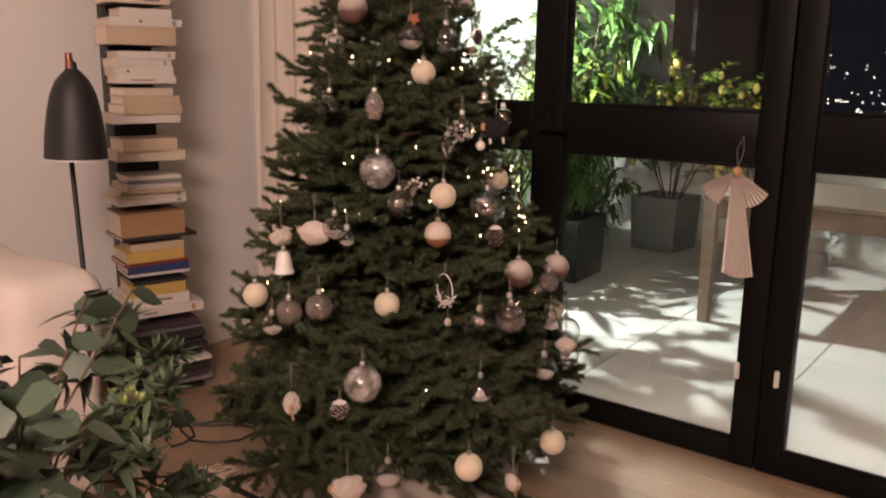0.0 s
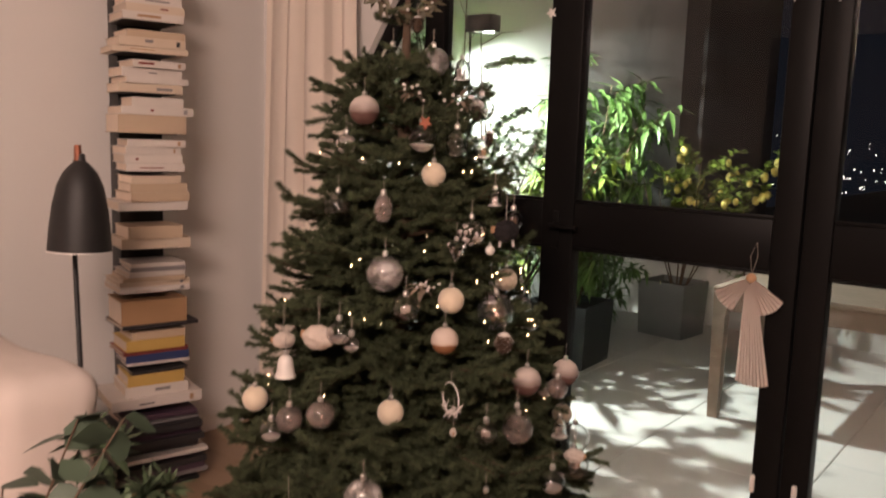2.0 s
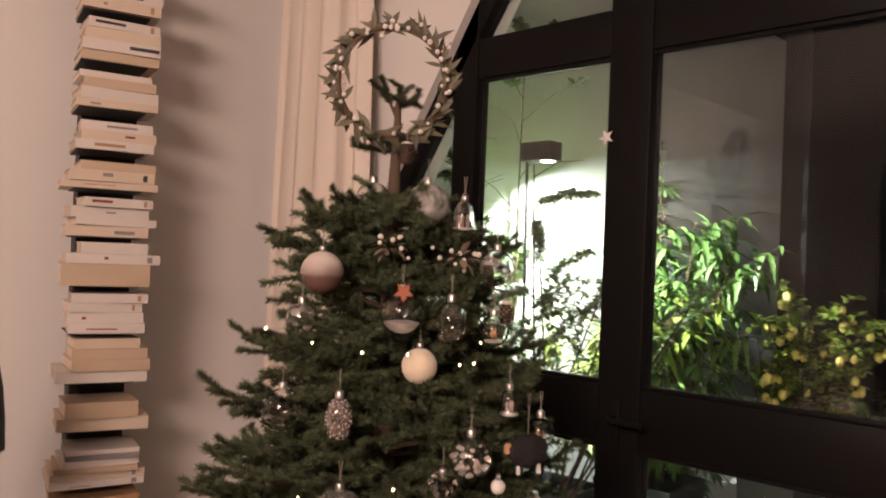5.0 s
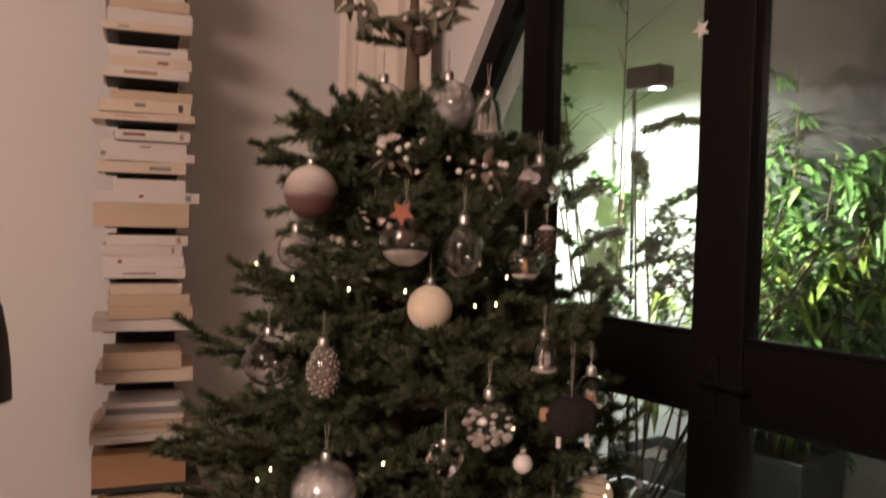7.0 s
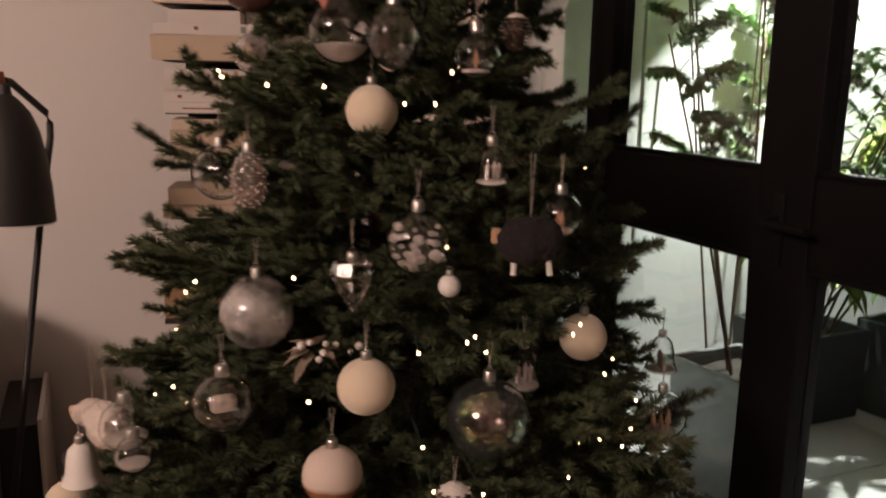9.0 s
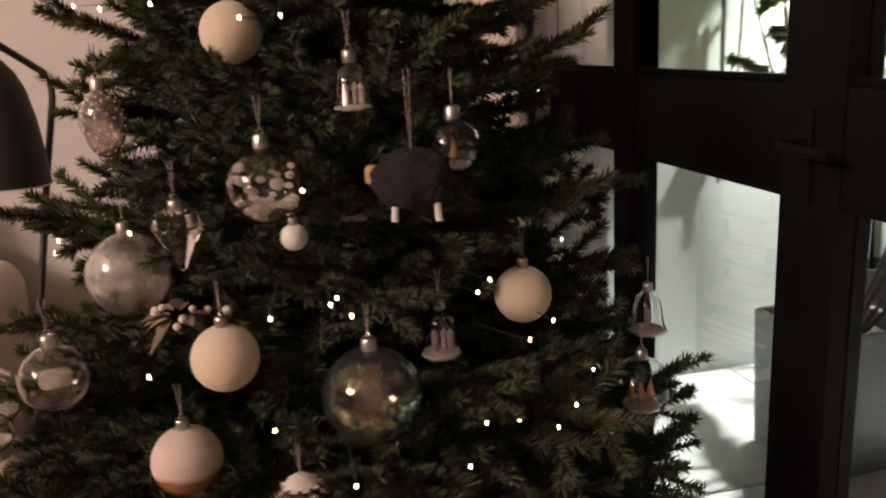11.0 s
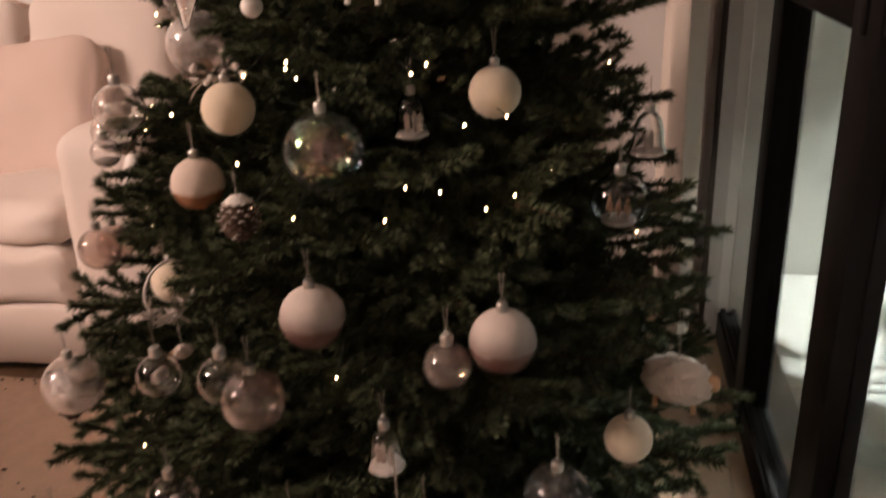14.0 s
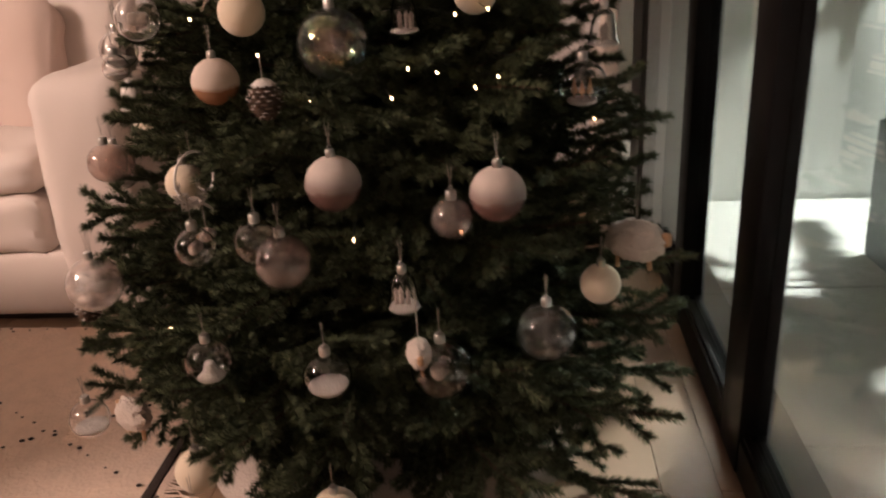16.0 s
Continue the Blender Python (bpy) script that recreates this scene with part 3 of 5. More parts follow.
BOOKWORD = {WHITE: "white paperback lying flat in a stack", IVORY: "ivory paperback lying flat in a stack", BEIGE: "beige hardback lying flat in a stack",
            TAN: "thick tan-brown hardback lying on a shelf", OCHRE: "ochre-yellow book lying flat in a stack", NAVY: "dark blue book lying in a stack",
            RED: "dark red book lying in a stack", DARK: "dark glossy magazine lying in a stack", GREY: "grey magazine lying in a stack", PLUM: "plum-coloured magazine lying in a stack"}
STACKS = {
    0.035: [(0.020, 0.42, 0.29, GREY), (0.022, 0.40, 0.28, PLUM), (0.024, 0.41, 0.27, DARK), (0.020, 0.36, 0.26, PLUM), (0.016, 0.42, 0.28, WHITE)],
    0.150: [(0.030, 0.37, 0.26, DARK), (0.026, 0.38, 0.26, DARK), (0.030, 0.37, 0.25, PLUM), (0.026, 0.38, 0.25, DARK), (0.024, 0.34, 0.24, GREY), (0.020, 0.33, 0.23, PLUM)],
    0.350: [(0.040, 0.40, 0.27, WHITE), (0.042, 0.28, 0.21, WHITE), (0.046, 0.25, 0.19, OCHRE), (0.012, 0.25, 0.19, DARK)],
    0.515: [(0.012, 0.28, 0.20, WHITE), (0.032, 0.28, 0.20, NAVY), (0.016, 0.29, 0.20, RED), (0.044, 0.26, 0.19, OCHRE), (0.030, 0.24, 0.18, BEIGE)],
    0.668: [(0.014, 0.34, 0.23, DARK), (0.095, 0.29, 0.21, TAN)],
    0.812: [(0.022, 0.31, 0.22, WHITE), (0.022, 0.31, 0.22, IVORY), (0.018, 0.27, 0.20, BEIGE), (0.020, 0.25, 0.19, WHITE), (0.016, 0.24, 0.18, GREY), (0.014, 0.24, 0.18, WHITE)],
    0.985: [(0.040, 0.30, 0.21, IVORY), (0.050, 0.24, 0.18, BEIGE)],
    1.135: [(0.036, 0.30, 0.22, WHITE), (0.036, 0.26, 0.20, BEIGE), (0.034, 0.25, 0.18, BEIGE), (0.030, 0.22, 0.17, IVORY)],
    1.290: [(0.030, 0.25, 0.19, WHITE), (0.034, 0.25, 0.19, WHITE), (0.030, 0.24, 0.18, WHITE), (0.028, 0.25, 0.18, WHITE)],
    1.437: [(0.070, 0.29, 0.22, BEIGE), (0.030, 0.31, 0.22, WHITE), (0.036, 0.22, 0.17, WHITE)],
    1.592: [(0.034, 0.27, 0.20, IVORY), (0.024, 0.27, 0.20, WHITE), (0.034, 0.26, 0.18, WHITE), (0.028, 0.23, 0.17, WHITE)],
    1.742: [(0.022, 0.32, 0.22, IVORY), (0.034, 0.28, 0.20, IVORY), (0.028, 0.25, 0.19, BEIGE)],
    1.862: [(0.030, 0.26, 0.19, WHITE), (0.030, 0.25, 0.18, IVORY), (0.030, 0.24, 0.18, WHITE)],
    1.995: [(0.024, 0.27, 0.20, IVORY), (0.036, 0.26, 0.19, WHITE), (0.030, 0.24, 0.18, BEIGE), (0.020, 0.24, 0.18, WHITE)],
    2.142: [(0.030, 0.26, 0.20, BEIGE), (0.034, 0.26, 0.19, WHITE), (0.036, 0.25, 0.18, IVORY), (0.030, 0.24, 0.18, WHITE)],
    2.300: [(0.036, 0.26, 0.20, IVORY), (0.034, 0.25, 0.19, WHITE), (0.030, 0.25, 0.18, BEIGE)],
    2.450: [(0.036, 0.26, 0.20, WHITE), (0.034, 0.25, 0.19, IVORY)],
}
for z, stack in STACKS.items():
    for h, w, d, colour in stack:
        w *= 0.89
        b = book(z, h, w, d, colour, R.uniform(-0.012, 0.012), R.uniform(-0.008, 0.012) + (0.03 if w > 0.33 else 0), R.uniform(-3, 3))
        if colour in (WHITE, IVORY) and h > 0.02:
            y = R.uniform(-w * 0.42, w * 0.1)
            run, low = R.choice((0.012, 0.03, 0.06, 0.09)), R.uniform(0.25, 0.45)
            if R.random() < 0.75:
                part("spine_mark", box(d / 2, d / 2 + 0.0008, y, y + run, h * low, h * (low + R.uniform(0.12, 0.35))), cover(R.choice((GREY, GREY, TAN, DARK, RED))), b, "printed spine mark", shade=False)
            if R.random() < 0.3:
                part("spine_mark", box(d / 2, d / 2 + 0.0008, w * 0.36, w * 0.36 + R.uniform(0.008, 0.018), h * 0.2, h * 0.8), cover(R.choice((GREY, DARK, TAN))), b, "printed spine mark", shade=False)
        z += h + 0.0004

lampthing = thing("floor_lamp", (0, 0, 0), "black floor lamp with a conical shade and slanted pole", "lamp")
part("pole", tube([(-2.535, 1.425, 0.03), (-2.60, 1.45, 0.30), (-2.72, 1.505, 0.67), (-2.845, 1.56, 1.05), (-2.898, 1.592, 1.235), (-2.90, 1.593, 1.27), (-2.885, 1.586, 1.298), (-2.74, 1.525, 1.372), (-2.715, 1.515, 1.375)], 0.0085, 10), LAMPBLACK, lampthing)
for a, b in (((-2.54, 1.427, 0.05), (-2.40, 1.43, 0.008)), ((-2.54, 1.427, 0.05), (-2.74, 1.66, 0.008)), ((-2.54, 1.427, 0.05), (-2.78, 1.42, 0.008))):
    part("foot", tube([a, b], 0.009, 8), LAMPBLACK, lampthing)
SH = [(0.0, 0.315), (0.013, 0.312), (0.016, 0.29), (0.030, 0.278), (0.052, 0.252), (0.070, 0.21), (0.083, 0.15), (0.092, 0.08), (0.098, 0.0), (0.0955, 0.0), (0.088, 0.08), (0.079, 0.15), (0.066, 0.205), (0.048, 0.245), (0.0, 0.268)]
sh = part("shade", lathe(SH, 40), LAMPBLACK, lampthing, "matt black metal shade")
sh.matrix_local = Matrix.Translation((-2.70, 1.503, 1.055)) @ Matrix.Rotation(radians(-2), 4, "X")
ob = part("neck", lathe([(0.0, 0.05), (0.010, 0.05), (0.012, 0.03), (0.012, 0.0), (0, 0)], 16), COPPER, lampthing, "copper-coloured socket neck")
ob.matrix_local = Matrix.Translation((-2.702, 1.506, 1.345))
ob = part("rim", lathe([(0.0985, 0.004), (0.0990, 0.0), (0.0950, -0.001), (0.0950, 0.003)], 40), LAMPWHITE, lampthing, "pale inner rim")
ob.matrix_local = Matrix.Translation((-2.70, 1.503, 1.054)) @ Matrix.Rotation(radians(-2), 4, "X")

cord = thing("power_cord", (0, 0, 0), "black power cord lying coiled on the floor", "cable")
pts = [Vector((-2.74 + 0.16 * math.sin(i * 0.55) + 0.012 * i, 1.74 + 0.09 * math.sin(i * 0.83 + 1) + 0.010 * i, 0.006 + 0.004 * (i % 2))) for i in range(34)]
part("cable", tube(pts, 0.0045, 6), LAMPBLACK, cord)

# sofa along the book wall
sofa = thing("sofa", (0, 0, 0), "white slipcovered sofa with loose cushions", "sofa")


def place(ob, x, y, z, rx=0, ry=0, rz=0):
    ob.matrix_local = pose(x, y, z, rx, ry, rz)
    return ob


place(part("base", soft_box(0.93, 2.16, 0.22, 0.025, 16, 0.004, 0.010, 1, 5), LINEN, sofa), -2.84, 0.20, 0.135)
# near-black slab: the shade beneath the sofa, built as a solid
place(part("skirt_shadow_gap", box(-0.44, 0.44, -1.05, 1.05, 0, 0.03), DARKWOOLSHADE, sofa, "dark slab standing for the shade under the skirt"), -2.86, 0.20, 0.0)
place(part("back", soft_box(0.24, 2.15, 0.62, 0.08, 14, 0.01, 0.012, 2, 4), LINEN, sofa), -3.27, 0.20, 0.52)


def arm(seed):
    bm = soft_box(0.92, 0.30, 0.76, 0.08, 20, 0.0, 0.011, seed, 5)
    for v in bm.verts:
        k = (v.co.z + 0.39) / 0.78
        v.co.y += 0.03 * k * k
        v.co.x += 0.05 * k
        v.co.z += 0.05 * max(0, -v.co.x) * k
    return bm


place(part("arm", arm(3), LINEN, sofa), -2.82, 1.205, 0.385)
place(part("arm", arm(4), LINEN, sofa), -2.82, -0.80, 0.39)
for k, y in enumerate((0.62, -0.24)):
    place(part("seat_cushion", soft_box(0.76, 0.85, 0.20, 0.06, 18, 0.022, 0.022, 5 + k, 6), LINEN, sofa, "plump white seat cushion"), -2.73, y, 0.335)
    place(part("seat_topper", soft_box(0.75, 0.85, 0.13, 0.055, 18, 0.022, 0.020, 8 + k, 6), LINEN, sofa, "soft white cushion topper"), -2.735, y, 0.480)
for i, y in enumerate((0.84, 0.30, -0.3)):
    c = thing("back_cushion", pose(-3.05 + 0.02 * i, y, 0.80, 0, -14, R.uniform(-4, 4)), "large white box cushion leaning on the sofa back", "cushion", "sofa cushions")
    part("cushion", soft_box(0.17, 0.50, 0.50, 0.05, 14, 0.03, 0.018, 10 + i, 6), LINEN, c)
    part("gusset", soft_box(0.10, 0.506, 0.506, 0.04, 10, 0.012, 0.006, 20 + i, 6), PILLOW, c, "beige side band")
c = thing("throw_pillow", pose(-2.83, 0.66, 0.70, 0, -24, 6), "soft pink-beige linen throw pillow on the sofa", "pillow", "sofa cushions")
part("pillow", soft_box(0.15, 0.52, 0.46, 0.06, 16, 0.05, 0.02, 31, 6), PILLOW, c)

crate = thing("side_box", (-3.20, 1.445, 0), "low dark box with a pale side beside the sofa", "box")
part("body", box(-0.20, 0.20, -0.05, 0.05, 0.0, 0.43, 0.004), LAMPBLACK, crate)
part("side_panel", box(-0.205, 0.205, 0.052, 0.066, 0.0, 0.445, 0.003), WHITEPLASTIC, crate, "pale grey side panel")

# rug with rows of dark dots and a fringe
rug = thing("rug", (0, 0, 0), "cream woven wool rug with rows of dark dots", "rug")
bm = bmesh.new()
bmesh.ops.create_grid(bm, x_segments=90, y_segments=150, size=0.5)
for v in bm.verts:
    v.co = Vector((-1.40 + v.co.x * 1.86, 0.0 + v.co.y * 3.34, 0.014 + noise.noise(v.co * 60) * 0.003 + noise.noise(v.co * 9) * 0.002))
part("woven_field", bm, RUGWOOL, rug)
dots = bmesh.new()
for sx, c in [(q, -3.2 + 1.24 * k) for q in (-1, 1) for k in range(5)] + [(0, 0)]:
    y = -1.6
    while y < 1.62:
        y += R.uniform(0.018, 0.075)
        x = -2.312 if sx == 0 else -1.4 + sx * (y - c - 1.4) * 0.62
        size = R.uniform(0.0025, 0.006)
        if -2.32 < x < -0.5:
            bmesh.ops.create_icosphere(dots, subdivisions=1, radius=size, matrix=Matrix.Translation((x + R.uniform(-0.006, 0.006), y, 0.018)) @ Matrix.Diagonal((1, 1.3, 0.5, 1)))
tagged(part("dot_pattern", dots, DARKWOOLSHADE, rug), "rows of small dark woven dots", kind="stuff")
bm = bmesh.new()
x = -2.32
while x < -0.5:
    x += 0.009
    d = R.uniform(0.05, 0.085)
    tube([(x, 1.665, 0.012), (x + R.uniform(-0.01, 0.01), 1.665 + d * 0.5, 0.010), (x + R.uniform(-0.02, 0.02), 1.665 + d, 0.006)], 0.0028, 4, bm, 0.002)
part("fringe", bm, RUGWOOL, rug, "knotted wool fringe")
part("border", box(-2.32, -0.48, 1.625, 1.650, 0.004, 0.019, 0.004), DARKWOOLSHADE, rug, "dark woven end border")


# curtain
def curtain(x0, x1, y, z0, z1, waves, depth, seed):
    rnd = random.Random(seed)
    bm = bmesh.new()
    nx, nz = waves * 12, 24
    rows = []
    for side in (0, 1):
        grid = []
        for j in range(nz + 1):
            k = j / nz
            row = []
            for i in range(nx + 1):
                u = i / nx
                ph = 2 * math.pi * waves * u + 0.5 * math.sin(3 * u + seed) + 0.25 * math.sin(5 * k + u * 9)
                amp = depth * (0.55 + 0.45 * math.sin(u * 11 + seed)) * (0.7 + 0.5 * (1 - k))
                x = x0 + (x1 - x0) * u + 0.18 * (1 - k) * max(0.0, u - 0.3) - 0.10 * (1 - k) * (1 - u) ** 2
                row.append(bm.verts.new((x + 0.3 * amp * math.cos(ph), y + amp * math.sin(ph) + side * 0.003, z0 + (z1 - z0) * k)))
            grid.append(row)
        rows.append(grid)
    for side, grid in enumerate(rows):
        for j in range(nz):
            for i in range(nx):
                f = (grid[j][i], grid[j][i + 1], grid[j + 1][i + 1], grid[j + 1][i])
                bm.faces.new(f if side == 0 else f[::-1])
    return bm


drape = thing("curtain", (0, 0, 0), "long cream curtain hanging in folds beside the window", "curtain")
part("fabric", curtain(-3.265, -2.74, 2.745, 0.015, 2.70, 5, 0.060, 3), CURTAIN, drape)
part("rod", tube([(-3.41, 2.745, 2.72), (-2.70, 2.745, 2.72)], 0.012, 10), BLACKMETAL, drape)

# table with a bouquet
table = thing("coffee_table", (-1.66, 0.50, 0), "white low coffee table under the bouquet", "table")
part("tabletop", box(-0.42, 0.42, -0.42, 0.42, 0.40, 0.44, 0.008), WHITEPLASTIC, table)
for x in (-0.36, 0.36):
    for y in (-0.36, 0.36):
        part("leg", box(x - 0.025, x + 0.025, y - 0.025, y + 0.025, 0.019, 0.40, 0.004), WHITEPLASTIC, table)
vase = thing("vase", (-1.42, 0.68, 0.44), "white ceramic vase full of greenery", "vase")
part("body", lathe([(0, 0), (0.06, 0), (0.085, 0.04), (0.092, 0.12), (0.075, 0.19), (0.055, 0.225), (0.062, 0.245), (0.056, 0.245), (0.048, 0.225), (0.066, 0.18), (0.08, 0.1), (0, 0.03)], 32), WHITEPLASTIC, vase)
bouquet = thing("bouquet", (-1.42, 0.68, 0.62), "bouquet of eucalyptus and spiky thistles in a vase", "flowers")
verts, faces, tv, tf = [], [], [], []
stems = bmesh.new()
for s in range(28):
    a = 2 * math.pi * s / 28 * 3 + R.uniform(-0.2, 0.2)
    spiky = math.cos(a) * 0.79 + math.sin(a) * 0.61 > -0.15
    out = R.uniform(0.16, 0.33) if spiky else R.uniform(0.06, 0.26)
    tip = Vector((math.cos(a) * out, math.sin(a) * out, R.uniform(0.02, 0.33) if spiky else R.uniform(0.10, 0.31)))
    pts = [Vector((0, 0, -0.1)), tip * 0.35 + Vector((0, 0, 0.03)), tip * 0.7 + Vector((0, 0, 0.015)), tip]
    tube(pts, 0.003, 5, stems, 0.0018)
    if not spiky or s % 3 == 0:
        for k in range(9):
            q = pts[1].lerp(tip, k / 8)
            b = k * 2.4
            d = Vector((math.cos(b), math.sin(b), R.uniform(-0.3, 0.6))).normalized()
            leaf_faces(verts, faces, q, d, Vector((R.gauss(0, 0.8), R.gauss(0, 0.8), 0.6)), R.uniform(0.055, 0.09), R.uniform(0.045, 0.07), 0.12, 0.12)
    else:
        for head in range(2):
            c = tip + Vector((R.uniform(-0.05, 0.05), R.uniform(-0.05, 0.05), R.uniform(-0.05, 0.02)))
            for k in range(34):
                d = Vector((R.gauss(0, 1), R.gauss(0, 1), R.gauss(0.9, 0.6))).normalized()
                leaf_faces(tv, tf, c, d, Vector((0.1, 0, 1)), R.uniform(0.03, 0.062), 0.0105, 0.3, 0.05)
            for k in range(26):
                d = Vector((R.gauss(0, 1), R.gauss(0, 1), R.gauss(0, 0.7))).normalized()
                q = pts[1].lerp(c, R.uniform(0.3, 1.0))
                leaf_faces(tv, tf, q, d, Vector((0.1, 0, 1)), R.uniform(0.035, 0.07), R.uniform(0.012, 0.024), 0.3, 0.25)
BUD = vary(material("green_blossom", (0.22, 0.25, 0.08), 0.6, fine=80, bump=0.2, mix=0.5), 0.3)
bv, bf = [], []
for c in (Vector((0.17, 0.13, 0.20)), Vector((-0.02, 0.20, 0.10)), Vector((0.10, -0.16, 0.16))):
    for k in range(9):
        q = c + Vector((R.gauss(0, 0.018), R.gauss(0, 0.018), R.gauss(0, 0.022)))
        for m in range(7):
            d = Vector((math.cos(m * 0.9), math.sin(m * 0.9), R.uniform(0.8, 1.6))).normalized()
            leaf_faces(bv, bf, q, d, Vector((0.1, 0.1, 1)), R.uniform(0.014, 0.022), 0.010, 0.4, -0.3)
    tube([Vector((0, 0, -0.08)), c * 0.5, c], 0.0028, 5, stems, 0.0018)
raw("blossom", bv, bf, BUD, bouquet, "pale yellow-green blossom clusters", True)
part("stem", stems, TWIG, bouquet)
raw("eucalyptus_foliage", verts, faces, EUCALYPT, bouquet, "grey-green rounded leaves", True)
raw("thistle_foliage", tv, tf, THISTLE, bouquet, "spiky green thistle heads", True)


# ---- the fir tree ----
AX, AY = -1.87, 2.13
tree = thing("christmas_tree", (AX, AY, 0), "dense dark green fir tree with short needles, decorated", "tree")


def fir_branch(length, seed):
    """A flat spray: main axis, side twigs and their twigs, all set with needles. Verts and faces of wood and of needles."""
    rnd = random.Random(seed)
    wood, nv, nf = bmesh.new(), [], []

    def needles(p0, p1, d, up, dense, size):
        n = max(3, int((p1 - p0).length * dense))
        side = d.cross(up).normalized()
        nrm = side.cross(d).normalized()
        for k in range(n):
            q = p0.lerp(p1, (k + rnd.random()) / n)
            a = rnd.uniform(-2.5, 2.5)
            rad = (nrm * math.cos(a) + side * math.sin(a)).normalized()
            nd = (d * rnd.uniform(0.55, 1.1) + rad).normalized()
            ln = size * rnd.uniform(0.85, 1.1) * (0.86 if abs(a) < 0.7 else 1.0)
            w = nd.cross(Vector((rnd.gauss(0, 1), rnd.gauss(0, 1), rnd.gauss(0, 1)))).normalized() * 0.0017
            i = len(nv)
            nv.extend((tuple(q + w * 0.8), tuple(q - w), tuple(q + nd * ln)))
            nf.append((i, i + 1, i + 2))

    def brush_tip(p, d, size):
        """The needles that close the end of a shoot."""
        for k in range(16):
            nd = (d * rnd.uniform(0.9, 2.2) + Vector((rnd.gauss(0, 1), rnd.gauss(0, 1), rnd.gauss(0, 1))).normalized()).normalized()
            w = nd.cross(Vector((rnd.gauss(0, 1), rnd.gauss(0, 1), rnd.gauss(0, 1)))).normalized() * 0.0016
            i = len(nv)
            nv.extend((tuple(p + w), tuple(p - w), tuple(p + nd * size * rnd.uniform(0.7, 0.95))))
            nf.append((i, i + 1, i + 2))

    def twig(p0, d, up, ln, level):
        steps = max(2, int(ln / 0.08))
        pts, p, dd = [p0], p0.copy(), d.copy()
        bend = Vector((0, 0, rnd.uniform(-0.01, 0.05))) + up * rnd.uniform(-0.03, 0.03)
        for _ in range(steps):
            dd = (dd + bend + Vector((rnd.gauss(0, 0.03), rnd.gauss(0, 0.03), 0))).normalized()
            p = p + dd * ln / steps
            pts.append(p.copy())
        r = (0.0065, 0.0030, 0.0018)[level] * (0.6 + ln)
        tube(pts, r, 3, wood, r * 0.4)
        for k, (a, b) in enumerate(zip(pts, pts[1:])):
            if level or k >= steps * 0.3:
                needles(a, b, (b - a).normalized(), up, 2650, 0.0205)
        brush_tip(p, dd, 0.0205)
        if level < 2:
            s = 0.20 * ln + 0.02 if level == 0 else max(0.045, 0.42 * ln)
            sgn = rnd.choice((-1, 1))
            while s < ln * 0.94:
                k = s / ln * steps
                q = pts[min(int(k), steps - 1)].lerp(pts[min(int(k) + 1, steps)], k % 1)
                l2 = ((ln - s) * 0.46 + 0.055) * rnd.uniform(0.8, 1.1) if level == 0 else ((ln - s) * 0.45 + 0.03) * rnd.uniform(0.8, 1.1)
                ang = rnd.uniform(0.60, 0.88)
                sd = d.cross(up).normalized() * sgn
                nd = (d * math.cos(ang) + sd * math.sin(ang) + up * rnd.uniform(-0.30, 0.30)).normalized()
                if level == 0 or ln > 0.11:
                    twig(q, nd, up, min(l2, 0.24), level + 1)
                sgn = -sgn
                s += (0.040 if level == 0 else 0.055) * rnd.uniform(0.8, 1.2)

    twig(Vector((0, 0, 0)), Vector((1, 0, 0)), Vector((0, 0, 1)), length, 0)
    return wood, nv, nf


KINDS = {}
REACH = (0.20, 0.28, 0.38, 0.48, 0.58, 0.68)
HUNG = []
for i, ln in enumerate(REACH):
    for v in range(2):
        wood, nv, nf = fir_branch(ln, 40 + i * 3 + v)
        me = bpy.data.meshes.new("needles")
        me.from_pydata(nv, [], nf)
        me.materials.append(NEEDLE)
        KINDS[i, v] = (ln, mesh_of(wood, "branch", TWIG), me)


def envelope(z, a=0.0):
    """The tree's reach at a height; it is fuller towards the window."""
    return (0.705 - 0.270 * z) * (1 + 0.06 * math.cos(a - 0.9))


part("trunk", tube([(0, 0, 0.06), (0.005, 0, 0.6), (-0.004, 0.004, 1.2), (0.0, 0, 1.7), (0.004, 0.0, 1.93)], 0.042, 12, taper=0.006), BARK, tree)
rt = random.Random(5)
stand = thing("tree_skirt", (AX, AY, 0), "cream knitted skirt round the foot of the tree", "tree skirt")
bm = lathe([(0.06, 0.16), (0.14, 0.14), (0.26, 0.10), (0.36, 0.05), (0.42, 0.012), (0.44, 0.004)], 64)
for v in bm.verts:
    v.co.z += 0.012 * math.sin(math.atan2(v.co.y, v.co.x) * 15) * (0.45 - v.co.xy.length)
part("knit", bm, FELT, stand)
part("pot", lathe([(0, 0.0), (0.12, 0.0), (0.13, 0.12), (0.0, 0.13)], 24), DARKZINC, stand)


# ---- ornaments ----
def ball_profile(r, n=16, squash=1.0):
    return [(r * math.sin(math.pi * i / n), r * squash * math.cos(math.pi * i / n)) for i in range(n + 1)]


